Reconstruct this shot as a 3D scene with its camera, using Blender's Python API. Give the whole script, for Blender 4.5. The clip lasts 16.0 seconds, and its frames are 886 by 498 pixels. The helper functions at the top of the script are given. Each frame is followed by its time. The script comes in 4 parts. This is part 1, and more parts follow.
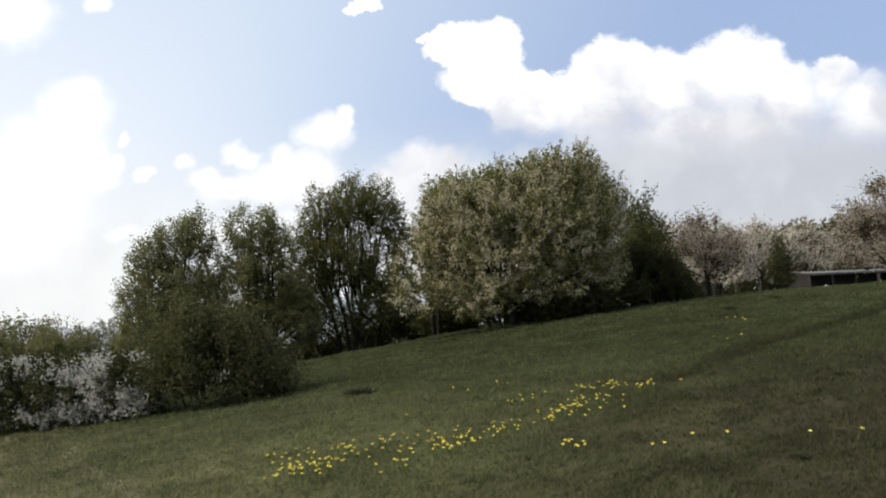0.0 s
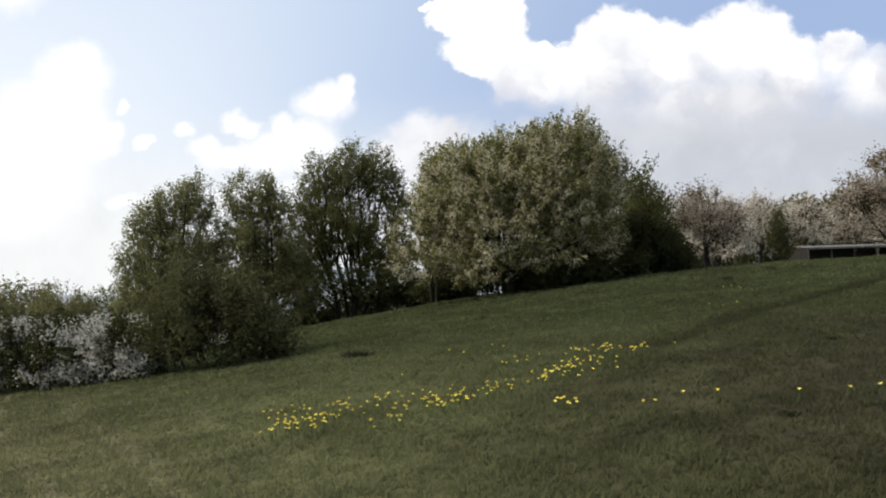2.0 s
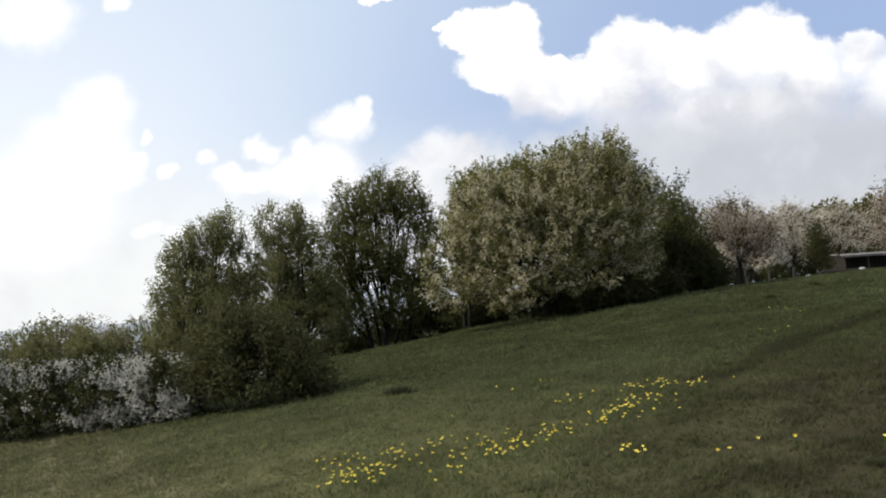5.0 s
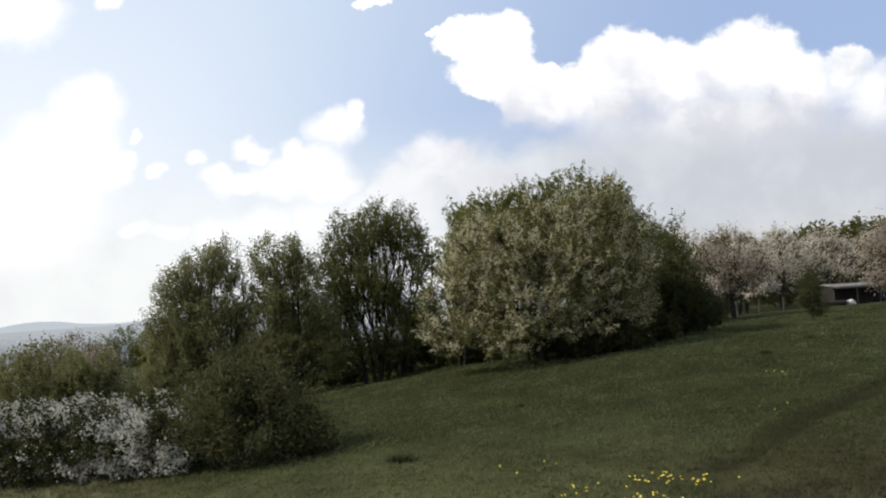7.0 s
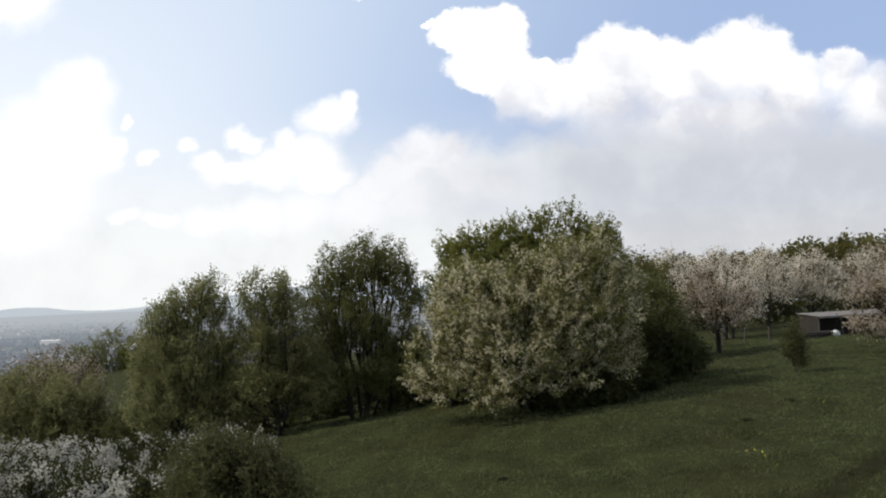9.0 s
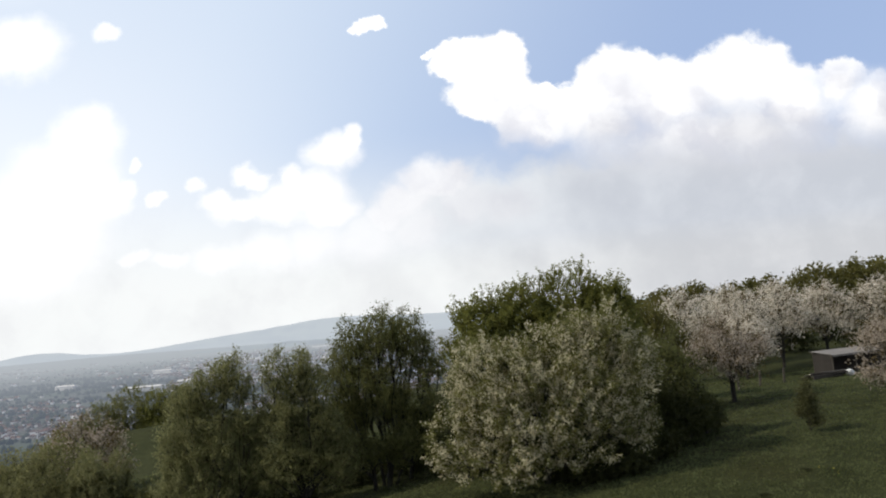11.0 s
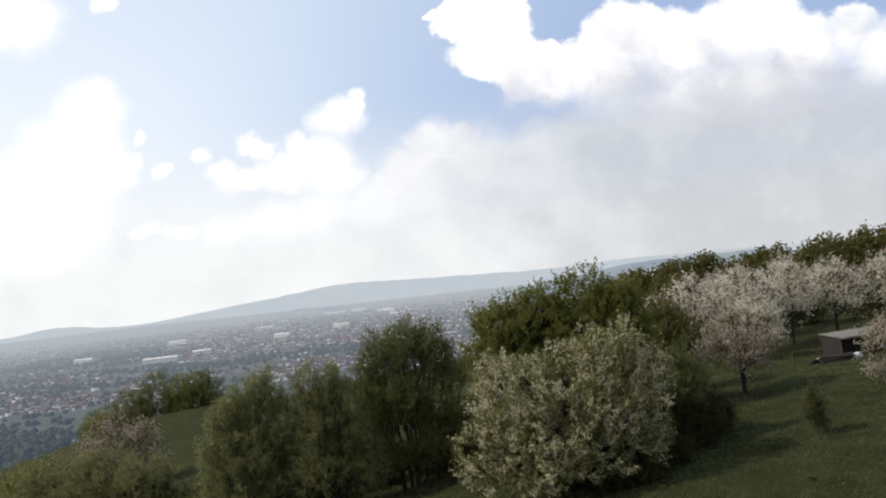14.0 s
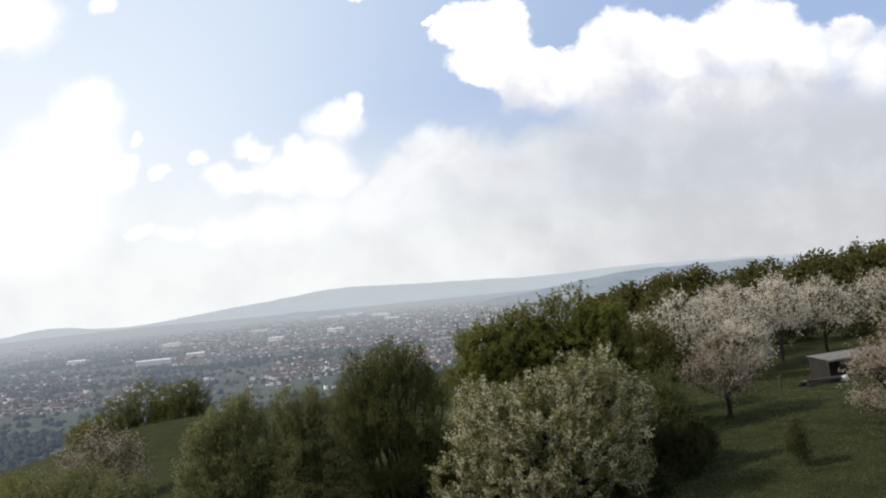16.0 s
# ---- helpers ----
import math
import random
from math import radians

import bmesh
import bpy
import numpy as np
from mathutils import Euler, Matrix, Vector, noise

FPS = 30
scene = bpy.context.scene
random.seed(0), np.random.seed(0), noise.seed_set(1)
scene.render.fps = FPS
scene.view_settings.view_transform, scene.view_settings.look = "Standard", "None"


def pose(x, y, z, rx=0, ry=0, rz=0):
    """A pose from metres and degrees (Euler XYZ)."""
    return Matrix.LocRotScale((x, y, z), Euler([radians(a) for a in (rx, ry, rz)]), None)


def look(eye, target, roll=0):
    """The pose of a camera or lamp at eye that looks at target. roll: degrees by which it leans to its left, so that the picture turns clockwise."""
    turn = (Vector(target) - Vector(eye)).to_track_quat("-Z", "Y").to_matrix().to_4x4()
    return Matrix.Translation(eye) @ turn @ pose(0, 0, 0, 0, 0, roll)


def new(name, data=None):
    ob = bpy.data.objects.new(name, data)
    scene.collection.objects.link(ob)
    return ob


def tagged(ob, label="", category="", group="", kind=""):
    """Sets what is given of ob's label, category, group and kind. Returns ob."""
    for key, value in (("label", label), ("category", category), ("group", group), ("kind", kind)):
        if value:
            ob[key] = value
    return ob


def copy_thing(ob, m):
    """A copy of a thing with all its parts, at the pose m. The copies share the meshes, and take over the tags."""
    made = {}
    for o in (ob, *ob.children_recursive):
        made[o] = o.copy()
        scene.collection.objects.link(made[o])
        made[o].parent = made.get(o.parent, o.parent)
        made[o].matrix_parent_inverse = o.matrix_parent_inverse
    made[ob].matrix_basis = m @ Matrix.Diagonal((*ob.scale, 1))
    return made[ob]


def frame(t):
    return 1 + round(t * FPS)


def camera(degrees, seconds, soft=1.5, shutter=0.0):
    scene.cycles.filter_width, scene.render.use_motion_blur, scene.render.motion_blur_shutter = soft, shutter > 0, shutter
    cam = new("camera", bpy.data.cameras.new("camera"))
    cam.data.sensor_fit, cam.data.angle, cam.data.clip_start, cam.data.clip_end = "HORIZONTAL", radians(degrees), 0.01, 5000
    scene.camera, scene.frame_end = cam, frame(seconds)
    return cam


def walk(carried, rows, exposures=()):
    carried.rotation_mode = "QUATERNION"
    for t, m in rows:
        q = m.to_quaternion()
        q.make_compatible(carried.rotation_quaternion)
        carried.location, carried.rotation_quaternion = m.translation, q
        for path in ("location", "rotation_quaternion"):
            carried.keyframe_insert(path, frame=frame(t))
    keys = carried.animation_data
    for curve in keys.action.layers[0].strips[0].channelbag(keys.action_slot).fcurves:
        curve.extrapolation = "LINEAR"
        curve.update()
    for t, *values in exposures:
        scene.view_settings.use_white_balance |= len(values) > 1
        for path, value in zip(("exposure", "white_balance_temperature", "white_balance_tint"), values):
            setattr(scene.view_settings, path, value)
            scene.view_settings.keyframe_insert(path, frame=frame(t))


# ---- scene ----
cam = camera(66.0, 16.0, soft=2.1)
PATH = [
    (0, (0.597, 0.684, 2.016), (0.611, 2.677, 2.183), -3.0),
    (0.5, (0.671, 0.763, 2.132), (0.697, 2.752, 2.332), -2.4),
    (1, (0.657, 0.791, 2.019), (0.693, 2.783, 2.191), -2.5),
    (1.5, (0.664, 0.695, 1.969), (0.666, 2.69, 2.105), -0.8),
    (2, (0.637, 0.688, 1.867), (0.647, 2.686, 1.952), -2.3),
    (2.5, (0.638, 0.752, 1.935), (0.657, 2.748, 2.059), -1.7),
    (3, (0.57, 0.692, 2.021), (0.577, 2.685, 2.186), -3.8),
    (3.5, (0.512, 0.683, 1.981), (0.531, 2.676, 2.14), -3.5),
    (4, (0.442, 0.738, 2.038), (0.443, 2.733, 2.173), -1.9),
    (4.2, (0.447, 0.739, 2.094), (0.427, 2.734, 2.235), -2.2),
    (6.3, (0.003, 0.908, 2.665), (-0.024, 2.903, 2.794), -5.9),
    (6.5, (0.0, 0.777, 2.854), (-0.027, 2.772, 2.994), -3.8),
    (7, (0.095, 0.633, 3.459), (0.076, 2.628, 3.61), -3.3),
    (7.5, (0.186, 0.605, 3.872), (0.187, 2.602, 3.981), -3.1),
    (8, (0.219, 0.476, 4.551), (0.206, 2.47, 4.709), -1.4),
    (8.5, (0.188, 0.351, 4.929), (0.167, 2.344, 5.09), -3.1),
    (9, (0.286, 0.461, 5.338), (0.292, 2.456, 5.468), -2.2),
    (9.5, (0.219, 0.434, 5.754), (0.223, 2.43, 5.88), -3.8),
    (10, (0.247, 0.022, 6.419), (0.224, 2.011, 6.636), -4.9),
    (10.2, (0.25, -0.061, 6.523), (0.238, 1.926, 6.749), -5.5),
    (12.3, (0.132, -1.465, 8.5), (0.11, 0.527, 8.683), -3.2),
    (12.5, (0.129, -1.531, 8.64), (0.11, 0.458, 8.85), -3.7),
    (13, (0.1, -1.577, 8.875), (0.096, 0.416, 9.04), -4.3),
    (13.5, (-0.04, -1.86, 9.16), (-0.089, 0.133, 9.323), -6.7),
    (14, (-0.023, -1.861, 9.35), (-0.073, 0.135, 9.458), -6.4),
    (14.5, (0.355, -1.628, 9.549), (0.345, 0.372, 9.607), -6.0),
    (15, (0.33, -1.778, 9.838), (0.293, 0.217, 9.976), -3.6),
    (15.5, (0.493, -1.667, 9.905), (0.446, 0.331, 9.978), -5.5),
    (16, (0.636, -1.637, 10.106), (0.599, 0.359, 10.228), -5.7),
]
walk(cam, [(t, look(eye, target, roll)) for t, eye, target, roll in PATH])

# ---- world: blue sky with cumulus, one sun from the left ----
SUN = Vector((-0.88, -0.16, 0.78)).normalized()

world = bpy.data.worlds.new("spring_sky")
scene.world = world
world.use_nodes = True
WN, WL = world.node_tree.nodes, world.node_tree.links
WN.clear()


def wnode(kind, **values):
    n = WN.new(kind)
    for key, value in values.items():
        setattr(n, key, value)
    return n


def wmath(op, a, b=None, c=None, clamp=False):
    n = wnode("ShaderNodeMath", operation=op, use_clamp=clamp)
    for slot, value in zip(n.inputs, (a, b, c)):
        if value is None:
            continue
        if isinstance(value, (int, float)):
            slot.default_value = value
        else:
            WL.new(value, slot)
    return n.outputs[0]


def wramp(value, lo, hi, to_lo=0.0, to_hi=1.0):
    n = wnode("ShaderNodeMapRange", interpolation_type="SMOOTHSTEP")
    WL.new(value, n.inputs[0])
    for k, v in zip((1, 2, 3, 4), (lo, hi, to_lo, to_hi)):
        n.inputs[k].default_value = v
    return n.outputs[0]


def wmix(factor, a, b):
    n = wnode("ShaderNodeMix", data_type="RGBA")
    if isinstance(factor, float):
        n.inputs[0].default_value = factor
    else:
        WL.new(factor, n.inputs[0])
    for slot, value in ((n.inputs[6], a), (n.inputs[7], b)):
        if isinstance(value, tuple):
            slot.default_value = (*value, 1)
        else:
            WL.new(value, slot)
    return n.outputs[2]


sky = wnode("ShaderNodeTexSky", sky_type="NISHITA", sun_disc=False, sun_elevation=math.asin(SUN.z),
            sun_rotation=math.atan2(SUN.x, SUN.y), altitude=300.0, air_density=1.0, dust_density=1.2, ozone_density=1.0)
coord = wnode("ShaderNodeTexCoord")
split = wnode("ShaderNodeSeparateXYZ")
WL.new(coord.outputs["Generated"], split.inputs[0])
ahead = wmath("MAXIMUM", split.outputs[1], 0.05)
across = wmath("DIVIDE", split.outputs[0], ahead)
height = wmath("DIVIDE", split.outputs[2], ahead)
plane = wnode("ShaderNodeCombineXYZ")
WL.new(across, plane.inputs[0]), WL.new(height, plane.inputs[1])

# billowing edge: the plane is bent by noise at two scales
billow = wnode("ShaderNodeTexNoise", noise_dimensions="3D")
billow.inputs["Scale"].default_value, billow.inputs["Detail"].default_value, billow.inputs["Roughness"].default_value = 14.0, 6.0, 0.62
WL.new(plane.outputs[0], billow.inputs["Vector"])
bend = wnode("ShaderNodeVectorMath", operation="SUBTRACT")
WL.new(billow.outputs["Color"], bend.inputs[0])
bend.inputs[1].default_value = (0.5, 0.5, 0.5)
bent = wnode("ShaderNodeVectorMath", operation="MULTIPLY_ADD")
WL.new(bend.outputs[0], bent.inputs[0])
bent.inputs[1].default_value = (0.075, 0.075, 0.0)
WL.new(plane.outputs[0], bent.inputs[2])

# the hazier clouds have rounder, smoother heads
swell = wnode("ShaderNodeTexNoise", noise_dimensions="3D")
swell.inputs["Scale"].default_value, swell.inputs["Detail"].default_value, swell.inputs["Roughness"].default_value = 15.0, 6.0, 0.58
WL.new(plane.outputs[0], swell.inputs["Vector"])
sway = wnode("ShaderNodeVectorMath", operation="SUBTRACT")
WL.new(swell.outputs["Color"], sway.inputs[0])
sway.inputs[1].default_value = (0.5, 0.5, 0.5)
rounded = wnode("ShaderNodeVectorMath", operation="MULTIPLY_ADD")
WL.new(sway.outputs[0], rounded.inputs[0])
rounded.inputs[1].default_value = (0.058, 0.058, 0.0)
WL.new(plane.outputs[0], rounded.inputs[2])

# cumulus heads: (across, height, half width, half height) as tangents seen from the meadow
CUMULUS_RIGHT = [(0.278, 0.337, 0.063, 0.057), (0.352, 0.299, 0.087, 0.063), (0.463, 0.316, 0.087, 0.071), (0.533, 0.278, 0.074, 0.068),
                 (0.603, 0.300, 0.037, 0.050), (0.659, 0.263, 0.072, 0.054), (0.248, 0.274, 0.061, 0.052), (0.42, 0.235, 0.2, 0.06)]
CUMULUS_HIGH = [(0.034, 0.392, 0.045, 0.028), (0.098, 0.389, 0.048, 0.037), (0.085, 0.338, 0.065, 0.044), (0.166, 0.321, 0.033, 0.026),
                (0.205, 0.298, 0.055, 0.042), (0.150, 0.292, 0.06, 0.04), (-0.093, 0.457, 0.028, 0.014), (-0.013, 0.406, 0.012, 0.007)]
CUMULUS_LOW = [(-0.162, 0.267, 0.044, 0.029), (-0.129, 0.285, 0.013, 0.021), (-0.193, 0.206, 0.053, 0.038), (-0.225, 0.234, 0.018, 0.020), (-0.291, 0.249, 0.023, 0.016), (-0.270, 0.236, 0.018, 0.014), (-0.341, 0.213, 0.027, 0.015),
               (-0.305, 0.194, 0.045, 0.017), (-0.245, 0.195, 0.038, 0.030), (-0.372, 0.238, 0.013, 0.011), (-0.431, 0.217, 0.012, 0.011), (-0.170, 0.179, 0.045, 0.023)]
CUMULUS_MIDDLE = [(-0.027, 0.216, 0.040, 0.027), (0.010, 0.209, 0.032, 0.024), (-0.060, 0.184, 0.040, 0.030), (-0.088, 0.162, 0.032, 0.020)]
CUMULUS_LEFT = [(-0.535, 0.320, 0.052, 0.045), (-0.575, 0.246, 0.085, 0.070), (-0.622, 0.174, 0.105, 0.090), (-0.507, 0.231, 0.024, 0.038), (-0.476, 0.236, 0.016, 0.018), (-0.458, 0.271, 0.010, 0.009),
                (-0.630, 0.470, 0.066, 0.047), (-0.498, 0.480, 0.022, 0.013), (-0.495, 0.212, 0.027, 0.020)]
CUMULUS_BANK = [(-0.463, 0.128, 0.023, 0.011), (-0.412, 0.120, 0.034, 0.012), (-0.336, 0.124, 0.045, 0.023), (-0.268, 0.125, 0.053, 0.030), (-0.191, 0.134, 0.060, 0.038), (-0.116, 0.131, 0.053, 0.041),
                (-0.048, 0.141, 0.045, 0.038), (0.031, 0.175, 0.045, 0.038), (0.089, 0.169, 0.053, 0.030)]


def heads(blobs, shape):
    total = None
    for u, v, ru, rv in blobs:
        off = wnode("ShaderNodeVectorMath", operation="SUBTRACT")
        WL.new(shape.outputs[0], off.inputs[0])
        off.inputs[1].default_value = (u, v, 0)
        scaled = wnode("ShaderNodeVectorMath", operation="MULTIPLY")
        WL.new(off.outputs[0], scaled.inputs[0])
        scaled.inputs[1].default_value = (1 / ru, 1 / rv, 0)
        size = wnode("ShaderNodeVectorMath", operation="LENGTH")
        WL.new(scaled.outputs[0], size.inputs[0])
        value = wmath("SUBTRACT", 1.35, size.outputs["Value"])
        total = value if total is None else wmath("SMOOTH_MAX", total, value, 0.25)
    return total


crisp = wmath("MAXIMUM", heads(CUMULUS_RIGHT, bent), heads(CUMULUS_HIGH, bent))
gauzy = wmath("MAXIMUM", heads(CUMULUS_LOW, rounded), wmath("MAXIMUM", heads(CUMULUS_LEFT, rounded), heads(CUMULUS_MIDDLE, rounded)))
bank = wramp(heads(CUMULUS_BANK, rounded), 0.0, 1.0, 0.0, 0.7)
veil_noise = wnode("ShaderNodeTexNoise")
veil_noise.inputs["Scale"].default_value, veil_noise.inputs["Detail"].default_value = 5.0, 5.0
WL.new(plane.outputs[0], veil_noise.inputs["Vector"])
foot = wramp(wmath("ADD", height, wmath("MULTIPLY", wmath("SUBTRACT", veil_noise.outputs[0], 0.5), 0.16)), 0.14, 0.25)
ragged = wramp(wmath("SUBTRACT", height, wmath("MULTIPLY", across, 0.1)), 0.29, 0.23)
edge = wmath("ADD", wmath("MULTIPLY", wramp(crisp, 0.2, 0.45), wmath("SUBTRACT", 1.0, ragged)), wmath("MULTIPLY", wramp(crisp, -0.15, 1.1), ragged))
cloud = wmath("MAXIMUM", wmath("MULTIPLY", edge, foot), wmath("MAXIMUM", wramp(gauzy, -0.05, 0.8, 0.0, 0.95), bank))
# low veil of cloud towards the horizon, thicker on the right
bent_axes = wnode("ShaderNodeSeparateXYZ")
WL.new(bent.outputs[0], bent_axes.inputs[0])
veil_edge = wmath("SUBTRACT", bent_axes.outputs[1], wmath("MULTIPLY", wmath("MINIMUM", across, 0.05), 0.27))
veil_edge = wmath("ADD", veil_edge, wmath("MULTIPLY", wmath("SUBTRACT", veil_noise.outputs[0], 0.5), 0.09))
veil = wmath("MAXIMUM", wramp(veil_edge, 0.185, 0.245, 0.85, 0.0), wramp(height, 0.06, 0.3, 1.0, 0.0))
# sky outside the filmed part: scattered cumulus on its own
loose = wnode("ShaderNodeTexNoise")
loose.inputs["Scale"].default_value, loose.inputs["Detail"].default_value = 3.2, 6.0
WL.new(coord.outputs["Generated"], loose.inputs["Vector"])
scattered = wramp(loose.outputs[0], 0.5, 0.6)
elsewhere = wmath("MAXIMUM", wramp(split.outputs[1], 0.72, 0.62), wramp(height, 0.52, 0.66))
cloud = wmath("MAXIMUM", wmath("MULTIPLY", cloud, wmath("SUBTRACT", 1.0, elsewhere)), wmath("MULTIPLY", scattered, elsewhere))
# shading inside the clouds: bright heads, grey bellies on the right
belly_noise = wnode("ShaderNodeTexNoise")
belly_noise.inputs["Scale"].default_value, belly_noise.inputs["Detail"].default_value = 9.0, 5.0
WL.new(plane.outputs[0], belly_noise.inputs["Vector"])
belly = wmath("ADD", height, wmath("MULTIPLY", wmath("SUBTRACT", belly_noise.outputs[0], 0.5), 0.2))
grey = wmath("MULTIPLY", wramp(belly, 0.16, 0.33, 1.0, 0.0), wramp(across, -0.25, 0.3, 0.1, 1.0))
folds = wnode("ShaderNodeTexNoise")
folds.inputs["Scale"].default_value, folds.inputs["Detail"].default_value = 12.0, 5.0
WL.new(bent.outputs[0], folds.inputs["Vector"])
lit = wmix(wmath("MULTIPLY", wramp(folds.outputs[0], 0.38, 0.62), wmath("MULTIPLY", wramp(across, -0.25, 0.2), wramp(belly, 0.36, 0.26, 0.15, 1.0))), (11.2, 11.2, 11.3), (8.1, 8.15, 8.8))
cloud_colour = wmix(grey, lit, (6.7, 6.8, 7.3))
veil_shade = wmath("ADD", across, wmath("MULTIPLY", wmath("SUBTRACT", belly_noise.outputs[0], 0.5), 0.7))
veil_colour = wmix(wramp(veil_shade, -0.2, 0.4), (9.5, 9.7, 9.7), (6.3, 6.45, 6.75))
wisps = wnode("ShaderNodeTexNoise")
wisps.inputs["Scale"].default_value, wisps.inputs["Detail"].default_value, wisps.inputs["Roughness"].default_value = 7.0, 5.0, 0.6
WL.new(rounded.outputs[0], wisps.inputs["Vector"])
veil_colour = wmix(wramp(wisps.outputs[0], 0.42, 0.74, 0.0, 0.6), veil_colour, (8.2, 8.3, 8.5))
glow_left = wmath("MULTIPLY", wramp(across, 0.0, -0.7, 0.0, 0.9), wramp(height, 0.6, 0.15, 0.35, 1.0))
blue = wmix(wramp(wmath("SUBTRACT", across, wmath("MULTIPLY", height, 0.5)), 0.25, -0.6), (4.3, 5.6, 8.4), (7.6, 8.8, 10.5))
blue = wmix(0.2, blue, sky.outputs[0])
blue = wmix(glow_left, blue, (9.6, 10.0, 10.6))
whole = wmix(veil, blue, veil_colour)
whole = wmix(cloud, whole, cloud_colour)
background = wnode("ShaderNodeBackground")
background.inputs["Strength"].default_value = 0.1
WL.new(whole, background.inputs[0])
WL.new(background.outputs[0], wnode("ShaderNodeOutputWorld").inputs[0])

sun = new("sun", bpy.data.lights.new("sun", "SUN"))
sun.data.energy, sun.data.angle, sun.data.color = 4.4, radians(0.9), (1.0, 0.93, 0.81)
sun.matrix_world = look(tuple(SUN * 60), (0, 0, 0))

# ---- materials ----


class Mat:
    """A node material with a few short ways of adding nodes."""

    def __init__(self, name):
        self.m = bpy.data.materials.new(name)
        self.m.use_nodes = True
        self.n, self.l = self.m.node_tree.nodes, self.m.node_tree.links
        self.bsdf = self.n["Principled BSDF"]
        self.out = self.n["Material Output"]

    def put(self, slot, value):
        if isinstance(value, (int, float)):
            slot.default_value = value
        elif isinstance(value, tuple):
            slot.default_value = (*value, 1) if len(value) == 3 and slot.type == "RGBA" else value
        else:
            self.l.new(value, slot)

    def coords(self, kind="Object"):
        return self.n.new("ShaderNodeTexCoord").outputs[kind]

    def position(self):
        return self.n.new("ShaderNodeNewGeometry").outputs["Position"]

    def island(self):
        return self.n.new("ShaderNodeNewGeometry").outputs["Random Per Island"]

    def noise(self, where, scale, detail=4.0, rough=0.55):
        n = self.n.new("ShaderNodeTexNoise")
        self.l.new(where, n.inputs["Vector"])
        n.inputs["Scale"].default_value, n.inputs["Detail"].default_value, n.inputs["Roughness"].default_value = scale, detail, rough
        return n.outputs[0]

    def ramp(self, value, lo, hi, to_lo=0.0, to_hi=1.0):
        n = self.n.new("ShaderNodeMapRange")
        self.l.new(value, n.inputs[0])
        for k, v in zip((1, 2, 3, 4), (lo, hi, to_lo, to_hi)):
            n.inputs[k].default_value = v
        return n.outputs[0]

    def mix(self, factor, a, b, blend="MIX"):
        n = self.n.new("ShaderNodeMix")
        n.data_type, n.blend_type = "RGBA", blend
        self.put(n.inputs[0], factor), self.put(n.inputs[6], a), self.put(n.inputs[7], b)
        return n.outputs[2]

    def bump(self, height, strength, distance=0.02):
        n = self.n.new("ShaderNodeBump")
        n.inputs["Strength"].default_value, n.inputs["Distance"].default_value = strength, distance
        self.l.new(height, n.inputs["Height"])
        self.l.new(n.outputs[0], self.bsdf.inputs["Normal"])

    def done(self, colour, rough=0.8, metal=0.0):
        self.put(self.bsdf.inputs["Base Color"], colour)
        self.put(self.bsdf.inputs["Roughness"], rough)
        self.bsdf.inputs["Metallic"].default_value = metal
        self.bsdf.inputs["Specular IOR Level"].default_value = 0.25
        return self.m


def leaf_material(name, dark, light, through_colour, shine=0.5, sheer=0.42):
    """Thin leaves: colour varies leaf by leaf and over the crown, and light comes through them."""
    m = Mat(name)
    spread = m.noise(m.position(), 0.7, 3.0)
    colour = m.mix(m.island(), dark, light)
    colour = m.mix(m.ramp(spread, 0.35, 0.7), colour, m.mix(0.5, colour, light))
    m.done(colour, shine)
    m.bsdf.inputs["Specular IOR Level"].default_value = 0.1
    glow = m.n.new("ShaderNodeBsdfTranslucent")
    m.put(glow.inputs[0], m.mix(0.5, colour, through_colour))
    both = m.n.new("ShaderNodeMixShader")
    both.inputs[0].default_value = sheer
    m.l.new(m.bsdf.outputs[0], both.inputs[1]), m.l.new(glow.outputs[0], both.inputs[2])
    m.l.new(both.outputs[0], m.out.inputs[0])
    return m.m


def bark_material(name, dark, light):
    m = Mat(name)
    where = m.coords()
    grain = m.noise(where, 9.0, 6.0, 0.7)
    colour = m.mix(m.ramp(grain, 0.3, 0.7), dark, light)
    colour = m.mix(m.ramp(m.noise(where, 1.3), 0.5, 0.75), colour, (0.035, 0.04, 0.022))
    m.bump(grain, 0.6, 0.03)
    return m.done(colour, 0.9)


OLIVE = leaf_material("olive_leaf", (0.040, 0.044, 0.016), (0.112, 0.117, 0.042), (0.22, 0.222, 0.08), 0.6, 0.55)
SAGE = leaf_material("sage_leaf", (0.054, 0.056, 0.020), (0.160, 0.158, 0.060), (0.24, 0.235, 0.07), 0.6, 0.48)
FRESH = leaf_material("fresh_leaf", (0.050, 0.055, 0.014), (0.160, 0.162, 0.044), (0.24, 0.24, 0.055), 0.6, 0.5)
WILLOW = leaf_material("willow_leaf", (0.064, 0.067, 0.028), (0.160, 0.162, 0.070), (0.30, 0.30, 0.14), 0.6, 0.58)
HAZEL = leaf_material("hazel_leaf", (0.028, 0.029, 0.012), (0.086, 0.086, 0.036), (0.12, 0.118, 0.045))
ELDER = leaf_material("elder_leaf", (0.060, 0.062, 0.025), (0.168, 0.166, 0.074), (0.23, 0.225, 0.095), 0.6, 0.45)
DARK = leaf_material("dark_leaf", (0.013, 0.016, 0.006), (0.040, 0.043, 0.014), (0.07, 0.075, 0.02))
MURK = leaf_material("dull_leaf", (0.022, 0.026, 0.010), (0.064, 0.066, 0.024), (0.10, 0.10, 0.03))
